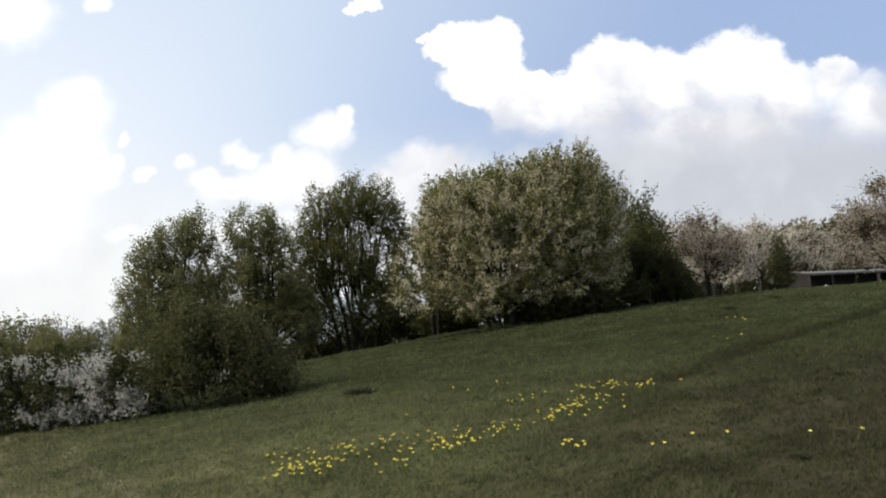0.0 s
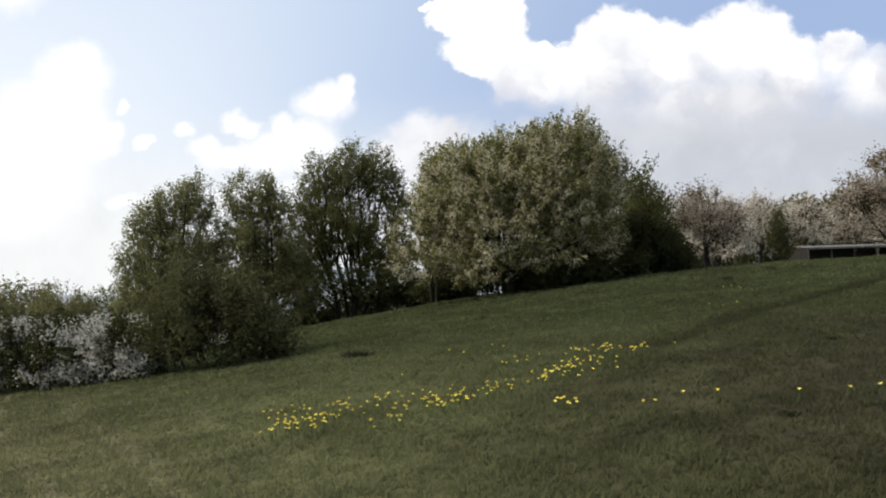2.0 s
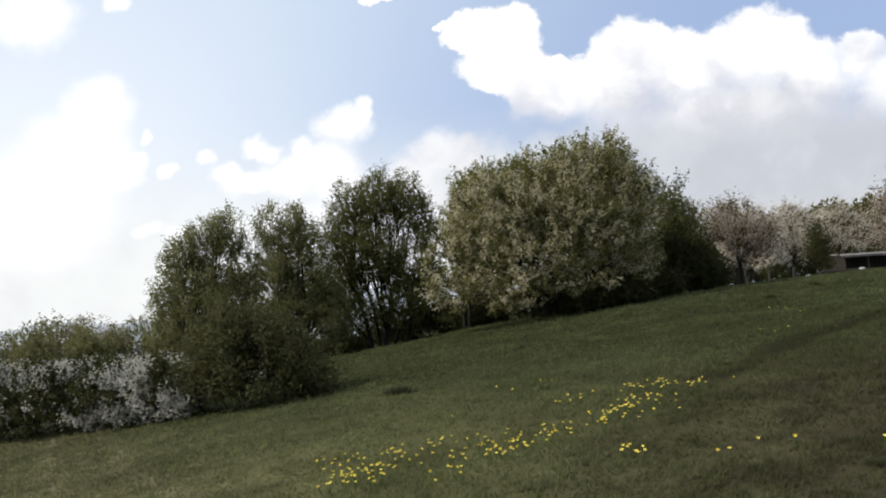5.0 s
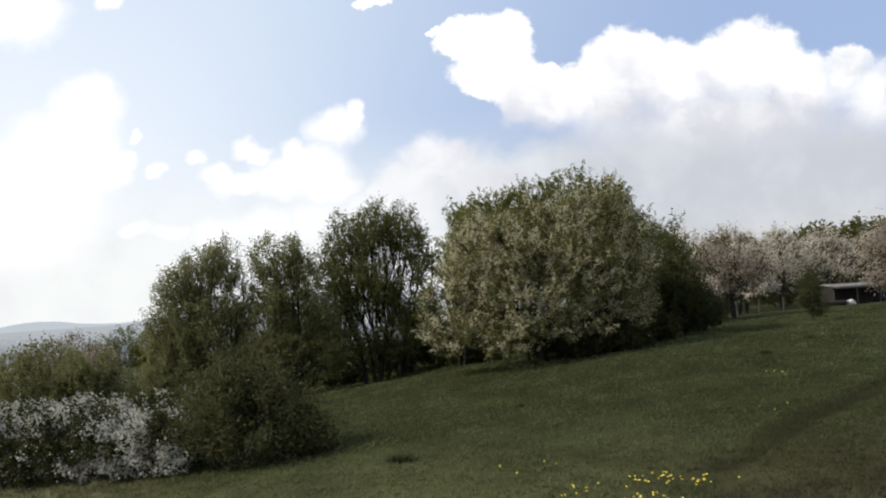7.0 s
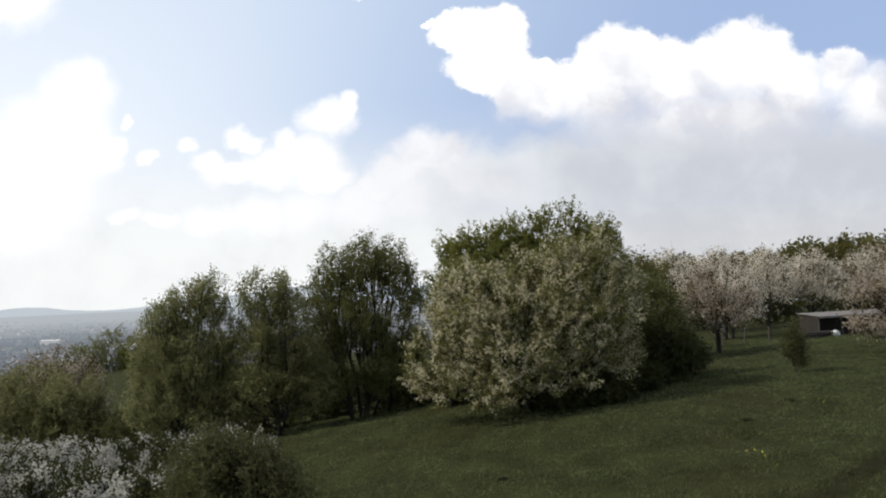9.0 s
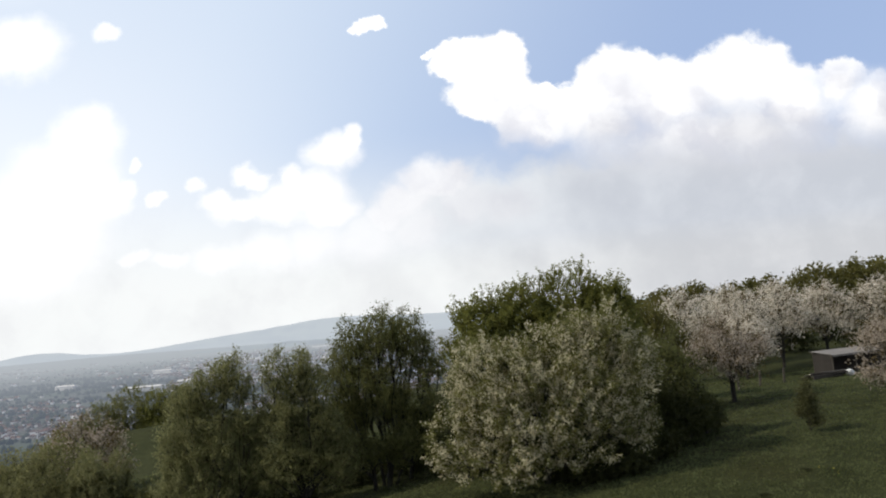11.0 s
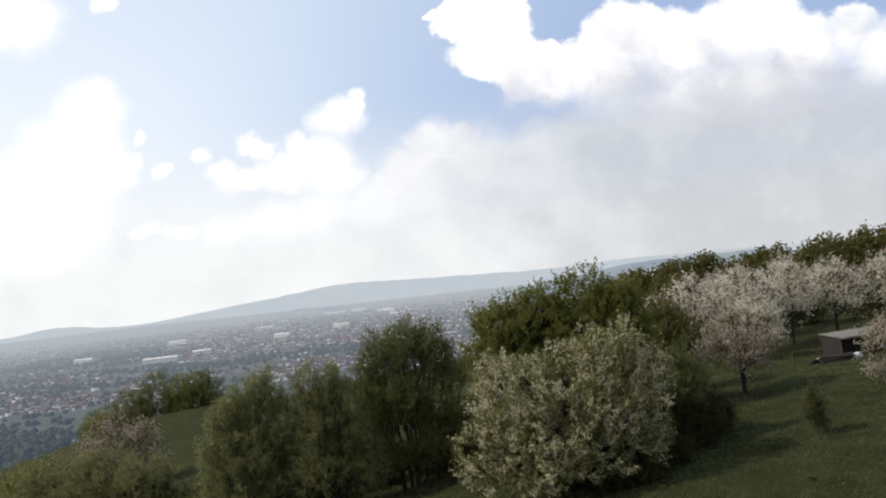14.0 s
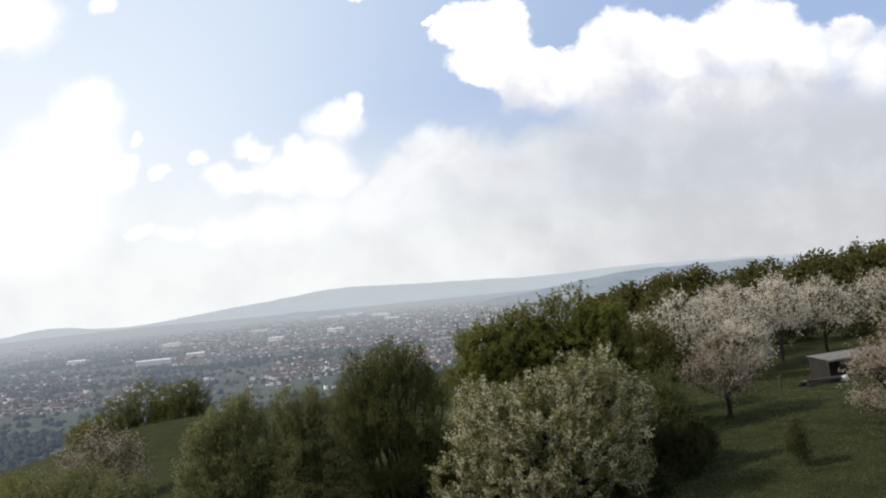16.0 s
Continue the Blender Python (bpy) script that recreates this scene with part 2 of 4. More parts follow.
PINE = leaf_material("woodland_leaf", (0.032, 0.033, 0.010), (0.112, 0.104, 0.032), (0.15, 0.14, 0.03))
CREAM = leaf_material("cream_blossom", (0.25, 0.232, 0.138), (0.57, 0.525, 0.37), (0.54, 0.49, 0.32), 0.7, 0.5)
PINK = leaf_material("pink_white_blossom", (0.32, 0.28, 0.215), (0.76, 0.705, 0.60), (0.58, 0.525, 0.43), 0.7)
DUSK = leaf_material("dull_pink_blossom", (0.19, 0.155, 0.12), (0.44, 0.38, 0.31), (0.38, 0.33, 0.26), 0.7, 0.5)
WHITE = leaf_material("white_blossom", (0.24, 0.24, 0.21), (0.50, 0.49, 0.44), (0.44, 0.43, 0.38), 0.7)
BRONZE = leaf_material("bronze_young_leaf", (0.044, 0.032, 0.016), (0.114, 0.088, 0.040), (0.150, 0.106, 0.035))
BARK = bark_material("dark_bark", (0.008, 0.007, 0.006), (0.024, 0.021, 0.018))


def meadow_colour(m, dark, light, depth=1.0):
    """Grass colour: fine grain, pale tufts, and a brownish worn patch of last year's grass beside the flowers."""
    where = m.position()
    fine, mid, wide = m.noise(where, 14.0, 5.0, 0.7), m.noise(where, 1.3, 5.0, 0.65), m.noise(where, 0.22, 3.0)
    colour = m.mix(m.ramp(fine, 0.3, 0.7), dark, light)
    colour = m.mix(m.ramp(mid, 0.40, 0.66, 0.0, 0.6), colour, (0.050, 0.058, 0.023))
    off = m.n.new("ShaderNodeVectorMath")
    off.operation = "DISTANCE"
    m.l.new(where, off.inputs[0])
    off.inputs[1].default_value = (6.4, 6.6, 1.0)
    ragged = m.n.new("ShaderNodeMath")
    ragged.operation = "MULTIPLY_ADD"
    m.l.new(mid, ragged.inputs[0])
    ragged.inputs[1].default_value = 6.0
    m.l.new(off.outputs["Value"], ragged.inputs[2])
    patch = m.ramp(ragged.outputs[0], 6.0, 9.5, 0.85, 0.0)
    across_rut = m.n.new("ShaderNodeVectorMath")
    across_rut.operation = "DOT_PRODUCT"
    m.l.new(where, across_rut.inputs[0])
    across_rut.inputs[1].default_value = (-0.62, 0.785, 0.0)
    line = across_rut.outputs["Value"]
    rut = m.mix(m.ramp(mid, 0.45, 0.75), m.mix(m.ramp(line, 5.85, 6.1), (0, 0, 0), (1, 1, 1)), (0, 0, 0))
    rut = m.mix(m.ramp(line, 6.4, 6.7), rut, (0, 0, 0))
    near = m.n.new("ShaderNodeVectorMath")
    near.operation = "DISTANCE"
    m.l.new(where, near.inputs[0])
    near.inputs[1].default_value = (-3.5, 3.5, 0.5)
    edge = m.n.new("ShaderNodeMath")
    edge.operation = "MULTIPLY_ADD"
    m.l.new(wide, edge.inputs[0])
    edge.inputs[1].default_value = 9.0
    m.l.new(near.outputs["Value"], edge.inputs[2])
    # paler near the left foreground, darker farther out
    farther = m.ramp(edge.outputs[0], 9.5, 18.0)
    colour = m.mix(farther, m.mix(0.6, colour, (0.150, 0.147, 0.070)), m.mix(0.52, colour, (0.020, 0.023, 0.009)))
    across_track = m.n.new("ShaderNodeVectorMath")
    across_track.operation = "DOT_PRODUCT"
    m.l.new(where, across_track.inputs[0])
    across_track.inputs[1].default_value = (0.835, 0.55, 0.0)
    sway = m.n.new("ShaderNodeMath")
    sway.operation = "MULTIPLY_ADD"
    m.l.new(wide, sway.inputs[0])
    sway.inputs[1].default_value = 1.6
    m.l.new(across_track.outputs["Value"], sway.inputs[2])
    colour = m.mix(m.ramp(sway.outputs[0], 2.2, 5.2, 0.5, 0.0), colour, (0.150, 0.138, 0.078))
    for at in (2.0, 3.0):
        wheel = m.mix(m.ramp(sway.outputs[0], at - 0.22, at), (0, 0, 0), m.mix(m.ramp(sway.outputs[0], at, at + 0.22), (1, 1, 1), (0, 0, 0)))
        colour = m.mix(wheel, colour, m.mix(0.4, colour, (0.21, 0.195, 0.115)))
    humps = m.ramp(m.noise(where, 0.9, 3.0, 0.6), 0.36, 0.64)
    colour = m.mix(1.0, colour, m.mix(humps, (0.80, 0.80, 0.80), (1.28, 1.28, 1.28)), "MULTIPLY")
    colour = m.mix(patch, colour, m.mix(m.ramp(mid, 0.35, 0.65), (0.030, 0.025, 0.016), (0.068, 0.059, 0.037)))
    sides = m.n.new("ShaderNodeSeparateXYZ")
    m.l.new(where, sides.inputs[0])
    rut = m.mix(m.ramp(sides.outputs[0], 2.2, 5.0), (0, 0, 0), rut)
    colour = m.mix(rut, colour, (0.024, 0.023, 0.011))
    colour = m.mix(m.ramp(wide, 0.5, 0.7, 0.0, 0.35), colour, (0.034, 0.029, 0.012))
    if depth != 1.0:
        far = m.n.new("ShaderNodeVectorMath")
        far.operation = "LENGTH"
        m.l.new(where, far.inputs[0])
        # whole turf multiplied by depth, blending to field tones far out
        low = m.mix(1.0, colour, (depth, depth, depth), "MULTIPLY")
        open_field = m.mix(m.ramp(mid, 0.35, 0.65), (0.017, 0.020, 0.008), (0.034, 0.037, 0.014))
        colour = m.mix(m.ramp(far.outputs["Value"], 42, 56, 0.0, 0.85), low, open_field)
    return colour, fine


def grass_ground():
    m = Mat("meadow_turf")
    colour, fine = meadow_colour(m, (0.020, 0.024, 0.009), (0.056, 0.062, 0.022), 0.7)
    m.bump(fine, 0.7, 0.05)
    turf = m.done(colour, 0.95)
    m.bsdf.inputs["Specular IOR Level"].default_value = 0.04
    return turf


TURF = grass_ground()

# ---- land ----


def smooth(lo, hi, v):
    k = np.clip((v - lo) / (hi - lo), 0, 1)
    return k * k * (3 - 2 * k)


def land(x, y):
    """Height of the ground: a grassy shoulder near by, then the slope down to the valley with the town."""
    x, y = np.asarray(x, float), np.asarray(y, float)
    r = np.hypot(x, y) + 1e-6
    k = np.minimum(1, 62 / r)
    a, b = x * k / 10, np.maximum(y * k, -25) / 10
    z = -0.07 + 1.026 * a + 0.709 * b - 0.119 * a * a - 0.043 * a * b - 0.139 * b * b
    z = z + 0.42 * np.exp(-((x - 4) / 8) ** 2 - ((y - 23) / 6) ** 2) + 0.3 * np.exp(-((x - 13) / 6) ** 2 - ((y - 25) / 6) ** 2)
    z = z - 0.24 * np.exp(-((x - 0) / 4.5) ** 2 - ((y - 9) / 4) ** 2) + 0.35 * np.exp(-((x + 3.2) / 5) ** 2 - ((y - 31) / 4) ** 2)
    z = z - 0.05 * np.exp(-((x - 21) / 9) ** 2 - ((y - 45) / 8) ** 2)
    rut = -0.62 * x + 0.785 * y - 6.25
    z = z - 0.07 * np.exp(-(rut / 0.3) ** 2) * smooth(2, 5, x) * smooth(30, 18, x)
    z = z + 2.0 * np.exp(-((x + 38) / 14) ** 2 - ((y - 80) / 14) ** 2)
    z = z - 0.28 * smooth(8, 21, r) * (1 - smooth(30, 42, r))
    z = z - 0.5 * smooth(25, 31, y) * smooth(-1, 3, -x) * (1 - smooth(45, 65, r))
    down = 0.8 * y - 0.55 * x
    drop = smooth(70, 360, down)
    far = -122 + 0.021 * np.maximum(y, 0)
    return z * (1 - drop) + far * drop


def relief(x, y):
    """Small humps of the meadow."""
    return 0.05 * noise.fractal(Vector((x * 0.45, y * 0.45, 0)), 1.0, 2.0, 4) if x * x + y * y < 3800 else 0.0


def ground_z(x, y):
    return float(land(x, y)) + relief(x, y)


def mesh_from(name, verts, faces, mat, smooth_shade=True):
    me = bpy.data.meshes.new(name)
    verts, faces = np.asarray(verts, np.float32), np.asarray(faces, np.int32)
    n = faces.shape[1]
    me.vertices.add(len(verts))
    me.vertices.foreach_set("co", verts.ravel())
    me.loops.add(faces.size)
    me.loops.foreach_set("vertex_index", faces.ravel())
    me.polygons.add(len(faces))
    me.polygons.foreach_set("loop_start", np.arange(0, faces.size, n, dtype=np.int32))
    me.polygons.foreach_set("use_smooth", np.full(len(faces), smooth_shade))
    me.update(calc_edges=True)
    me.materials.append(mat)
    return me


def part(name, me, parent, label=""):
    ob = new(name, me)
    ob.parent = parent
    return tagged(ob, label)


def thing(name, place, label, category, group="", kind=""):
    ob = new(name)
    ob.matrix_basis = Matrix.Translation(place)
    return tagged(ob, label, category, group, kind)


RINGS = np.concatenate([np.linspace(0.0, 60, 150), np.geomspace(61, 4800, 90)])
SPOKES = np.radians(np.concatenate([np.arange(-60, 60, 0.5), np.arange(60, 300, 5.0)]))
rr, ss = np.meshgrid(RINGS, SPOKES, indexing="ij")
gx, gy = rr * np.sin(ss), rr * np.cos(ss)
gz = land(gx, gy)
gz = gz + np.array([relief(x, y) for x, y in zip(gx.ravel(), gy.ravel())]).reshape(gz.shape)
count = len(SPOKES)
a, b = np.meshgrid(np.arange(len(RINGS) - 1), np.arange(count), indexing="ij")
c = (b + 1) % count
faces = np.stack([a * count + b, a * count + c, (a + 1) * count + c, (a + 1) * count + b], -1).reshape(-1, 4)
ground = new("ground", mesh_from("ground", np.stack([gx, gy, gz], -1).reshape(-1, 3), faces[:, ::-1], TURF))
tagged(ground, "sloping spring meadow of short dull green grass", "ground", kind="structure")

# ---- trees ----


def tube(path, radii, sides):
    path = np.asarray(path, float)
    verts, faces = [], []
    for i, p in enumerate(path):
        d = path[min(i + 1, len(path) - 1)] - path[max(i - 1, 0)]
        d = d / (np.linalg.norm(d) + 1e-9)
        s = np.cross(d, (0.31, 0.9, 0.05) if abs(d[2]) > 0.7 else (0, 0, 1))
        s /= np.linalg.norm(s) + 1e-9
        t = np.cross(d, s)
        for k in range(sides):
            q = 2 * math.pi * k / sides
            verts.append(p + radii[i] * (math.cos(q) * s + math.sin(q) * t))
    for i in range(len(path) - 1):
        for k in range(sides):
            n = (k + 1) % sides
            faces.append((i * sides + k, i * sides + n, (i + 1) * sides + n, (i + 1) * sides + k))
    return verts, faces


def cards(centres, size, rng, out):
    """Small bent leaf blades, two triangles each, at the given places, most of them facing outwards."""
    n = len(centres)
    face = out * 0.45 + rng.normal(0, 0.6, (n, 3))
    face /= np.linalg.norm(face, axis=1)[:, None] + 1e-9
    d = np.cross(face, rng.normal(0, 1, (n, 3)))
    d /= np.linalg.norm(d, axis=1)[:, None] + 1e-9
    s = np.cross(face, d)
    length = size * rng.uniform(0.6, 1.35, n)[:, None]
    up = face * length * 0.14
    v = np.stack([centres - d * length * 0.5, centres + s * length * 0.32 + up, centres + d * length * 0.5, centres - s * length * 0.32 + up], 1)
    return v.reshape(-1, 3), np.arange(4 * n).reshape(n, 4)


def tapered(a, b, ra, rb, sides):
    """Tapered prisms from a to b for many branch pieces at once."""
    d = b - a
    d = d / (np.linalg.norm(d, axis=1)[:, None] + 1e-9)
    s = np.cross(d, np.where(np.abs(d[:, 2:3]) > 0.8, (0.9, 0.3, 0.05), (0.0, 0.0, 1.0)))
    s /= np.linalg.norm(s, axis=1)[:, None] + 1e-9
    t = np.cross(d, s)
    q = 2 * math.pi * np.arange(sides) / sides
    ring = np.cos(q)[None, :, None] * s[:, None] + np.sin(q)[None, :, None] * t[:, None]
    verts = np.concatenate([a[:, None] + ring * ra[:, None, None], b[:, None] + ring * rb[:, None, None]], 1).reshape(-1, 3)
    k = np.arange(sides)
    n = (k + 1) % sides
    face = np.stack([k, n, sides + n, sides + k], -1)
    return verts, (np.arange(len(a))[:, None, None] * 2 * sides + face).reshape(-1, 4)


def branching(stems, points, rise, balance):
    """Joins the points to the stems branch by branch, each to the place below it that makes the shortest way to the root.
    rise: how steeply the branches climb (0 to 1)."""
    places, parent, way = [], [], []
    for stem in stems:
        for i, p in enumerate(stem):
            places.append(p), parent.append(len(places) - 2 if i else -1)
            way.append(way[-1] + np.linalg.norm(p - stem[i - 1]) if i else 0.0)
    first = len(places)
    places = np.concatenate([np.array(places), points])
    axis = np.mean([stem[0] for stem in stems], 0)
    ideal = (places - axis) * (1, 1, 0)
    ideal = ideal / (np.linalg.norm(ideal, axis=1)[:, None] + 0.6) * (1 - rise) + np.array((0, 0, rise))
    ideal /= np.linalg.norm(ideal, axis=1)[:, None]
    total, done = len(places), np.zeros(len(places), bool)
    done[:first] = True
    parent, way = np.array(parent + [0] * len(points)), np.array(way + [0.0] * len(points))
    best = np.full(total, 1e9)

    def offer(i):
        off = places - places[i]
        long = np.sqrt((off ** 2).sum(1)) + 1e-6
        cost = long * (1 + 2.4 * (1 - (off * ideal).sum(1) / long)) + balance * (way[i] + long)
        better = (cost < best) & ~done
        best[better], parent[better] = cost[better], i

    for i in range(first):
        if parent[i] >= 0:
            offer(i)
    order = list(range(first))
    for _ in range(len(points)):
        i = int(np.argmin(np.where(done, 1e12, best)))
        done[i] = True
        way[i] = way[parent[i]] + np.linalg.norm(places[i] - places[parent[i]])
        order.append(i)
        offer(i)
    return places, parent, order, first


def make_tree(name, x, y, lobes, label, category="tree", leaf=OLIVE, bloom=None, tips=500, per_tip=14, size=0.13, bloom_share=0.5,
              stems=1, stem_r=0.13, spread=0.08, gap=0.0, seed=1, group="", fork=0.25, shell=0.4, sink=0.06, bloom_size=None, spill=0.3, spray=0.5, lift=0.5, patch=0.0, mixed=0.2,
              rise=0.55, balance=0.3, bare=0.12, twig=0.006, raised=0.0):
    """A tree or bush: stems that branch through the crown (lobes: centre and half sizes from the base), and separate leaves or petals along the shoots."""
    rng = np.random.default_rng(seed)
    root = thing(name, (x, y, ground_z(x, y) - sink), label, category, group)
    lobes = np.asarray(lobes, float)
    low = np.clip(1 - lobes[:, 2] / 3, 0, 1)
    lobes[:, 2] += raised * (1 - 0.8 * low)
    lobes[:, 5] += raised * 0.5 * low
    weight = lobes[:, 3] * lobes[:, 4] * lobes[:, 5]
    top = lobes[:, 2].max()
    middle = (lobes[:, :2] * weight[:, None]).sum(0) / weight.sum()
    points, owner = [], []
    while len(points) < tips:
        i = rng.choice(len(lobes), p=weight / weight.sum())
        d = rng.normal(0, 1, 3)
        d /= np.linalg.norm(d)
        p = lobes[i, :3] + d * rng.uniform(0, 1) ** shell * lobes[i, 3:6] * rng.uniform(0.82, 1.1)
        if p[2] < 0.12 or (gap and noise.noise(Vector(p * 0.9) + Vector((seed * 3.1, 0, 0))) < gap - 0.5 + rng.normal(0, 0.08)):
            continue
        points.append(p), owner.append(i)
    points, owner = np.array(points), np.array(owner)
    trunks = []
    for k in range(stems):
        foot = np.array((rng.normal(0, spill), rng.normal(0, spill), 0.0)) if stems > 1 else np.zeros(3)
        high = top * fork * rng.uniform(0.8, 1.2)
        lean = (foot[:2] * 0.9 + middle * 0.15) if stems > 1 else middle * 0.2
        head = np.array((foot[0] + lean[0] * fork, foot[1] + lean[1] * fork, high))
        steps = np.linspace(0, 1, max(3, int(high / 0.35)))[:, None]
        trunks.append(list(foot + (head - foot) * steps + rng.normal(0, 0.03, (len(steps), 3)) * steps))
    places, parent, order, first = branching(trunks, points, rise, balance)
    load = np.zeros(len(places))
    children = np.zeros(len(places), int)
    for i in reversed(order):
        load[i] = max(load[i], 1.0)
        if parent[i] >= 0:
            load[parent[i]] += load[i]
            children[parent[i]] += 1
    main = np.full(len(places), -1)
    for i in order:
        if parent[i] >= 0 and (main[parent[i]] < 0 or load[i] > load[main[parent[i]]]):
            main[parent[i]] = i
    limb = np.nonzero((parent >= 0) & (main >= 0) & (load > 3))[0]
    for _ in range(3):
        places[limb] = 0.4 * places[limb] + 0.3 * places[parent[limb]] + 0.3 * places[main[limb]]
    heavy = load[: first].max()
    radius = np.maximum(twig, stem_r * (load / heavy) ** 0.46)
    child = np.nonzero(parent >= 0)[0]
    thick = radius[child] > 0.02
    verts, faces, count = [], [], 0
    for some, sides in ((child[thick], 7), (child[~thick], 3)):
        if len(some):
            start = np.minimum(radius[parent[some]], radius[some] * 1.6)
            v, f = tapered(places[parent[some]], places[some], start, radius[some], sides)
            verts.append(v), faces.append(f + count)
            count += len(v)
    part("trunk", mesh_from("trunk", np.concatenate(verts), np.concatenate(faces), BARK), root, "dark bark on trunk and limbs")
    # leaves sit along the outer pieces and on a short shoot beyond each
    ends = np.arange(first, len(places))
    ends = ends[load[ends] <= max(np.quantile(load[ends], 1 - bare), 1.5)]
    back = places[parent[ends]] - places[ends]
    back_length = np.linalg.norm(back, axis=1)[:, None] + 1e-6
    own = owner[ends - first]
    out = (places[ends] - lobes[own, :3]) / lobes[own, 3:6]
    out[:, 2] = np.maximum(out[:, 2], -0.12)
    out /= np.linalg.norm(out, axis=1)[:, None] + 1e-6
    way = -0.6 * back / back_length + 0.7 * out + rng.normal(0, 0.3, out.shape) + np.array((0, 0, lift))
    way /= np.linalg.norm(way, axis=1)[:, None]
    n = len(ends) * per_tip
    along = rng.uniform(-1, 1, (n, 1))
    reach = np.repeat(rng.uniform(0.5, 1.2, (len(ends), 1)), per_tip, 0) * spray
    inner, outer = np.repeat(back / back_length * np.minimum(back_length, 0.14), per_tip, 0), np.repeat(way, per_tip, 0)
    where = np.repeat(places[ends], per_tip, 0) + np.where(along < 0, -along * inner, along * reach * outer)
    where += rng.normal(0, 1, (n, 3)) * spread * (1.1 - 0.6 * np.abs(along))
    if patch:
        chance = np.array([0.5 - 1.1 * noise.noise(Vector(p * patch) + Vector((seed, 0, 0))) for p in places[ends]]) + rng.normal(0, 0.06, len(ends))
    else:
        chance = rng.uniform(0, 1, len(ends))
    flower = (chance < (bloom_share if bloom else 0)).repeat(per_tip)
    flower ^= rng.uniform(0, 1, n) < (mixed if bloom else 0)
    out = np.repeat(0.5 * way + 0.5 * out, per_tip, 0)
    ok = where[:, 2] > 0.04
    where, out, flower = where[ok], out[ok], flower[ok]
    if bloom:
        part("leaves", mesh_from("leaves", *cards(where[~flower], size, rng, out[~flower]), leaf, False), root)
        part("blossom", mesh_from("blossom", *cards(where[flower], bloom_size or size * 0.85, rng, out[flower]), bloom, False), root)
    else:
        part("leaves", mesh_from("leaves", *cards(where, size, rng, out), leaf, False), root)
    return root


# big blossoming cherry in the middle of the slope
make_tree("blossoming_cherry", 2.95, 24.3, [(2.1, 0.2, 4.15, 1.8, 1.9, 1.75), (3.4, 0.2, 3.2, 1.4, 1.6, 1.6), (0.3, 0.0, 3.6, 2.1, 2.1, 1.75), (-1.7, -0.2, 3.2, 1.5, 1.8, 1.6), (-1.8, 0.5, 4.1, 1.0, 1.1, 1.1),
          (-2.9, -0.4, 1.6, 1.2, 1.4, 1.3), (-0.6, -1.5, 2.0, 2.1, 1.1, 1.5), (-1.6, -1.7, 1.0, 1.6, 0.9, 0.8), (3.0, -0.2, 1.7, 1.1, 1.3, 1.0), (1.6, -1.3, 2.8, 1.4, 0.9, 1.3), (2.6, 0.0, 5.25, 0.9, 0.9, 0.8), (0.8, -1.2, 1.2, 1.7, 0.9, 0.8)],
          "large rounded cherry tree in cream white blossom on the slope", leaf=SAGE, bloom=CREAM, tips=2900, per_tip=40, size=0.088,
          bloom_share=0.5, stems=5, stem_r=0.12, spread=0.07, seed=3, fork=0.2, shell=0.36, spray=0.34, lift=0.45, mixed=0.16, gap=0.34, spill=0.5, raised=0.28)

# green trees close behind it
for k, (x, y, h, w) in enumerate([(1.6, 33.6, 7.9, 1.9), (3.6, 34.4, 8.4, 2.0), (6.1, 34.8, 8.7, 2.1), (7.8, 34.4, 8.0, 1.7)]):
    make_tree("field_maple", x, y, [(0, 0, h * 0.62, w, w, h * 0.32), (w * 0.55, 0.3, h * 0.57, w * 0.7, w * 0.8, h * 0.27), (-w * 0.55, -0.2, h * 0.57, w * 0.7, w * 0.8, h * 0.27),
              (0.35, -0.3, h * 0.82, w * 0.66, w * 0.6, h * 0.15), (-w * 0.45, 0, h * 0.78, w * 0.55, w * 0.5, h * 0.15), (0, 0, h * 0.3, w * 0.9, w * 0.9, h * 0.24)], "field tree in fresh yellow-green leaf behind the cherry", leaf=FRESH,
              tips=1300, per_tip=26, size=0.115, stems=2, spread=0.1, seed=20 + k, group="green trees behind the cherry", raised=0.22, gap=0.33, spray=0.42, lift=0.8)

make_tree("young_cherry", 0.6, 27.4, [(0, 0, 4.3, 0.75, 0.8, 1.2), (-0.4, 0.1, 3.2, 0.8, 0.8, 1.2), (0.5, 0, 3.0, 0.8, 0.8, 1.2), (0, 0, 1.8, 0.9, 0.9, 0.9)],
          "slender young tree with pale fading blossom among green leaves", leaf=OLIVE, bloom=CREAM, bloom_share=0.3, tips=700, per_tip=24, size=0.085, stems=2, stem_r=0.06, spread=0.09, seed=27, gap=0.28, fork=0.25, spray=0.3, lift=0.9, rise=0.7)

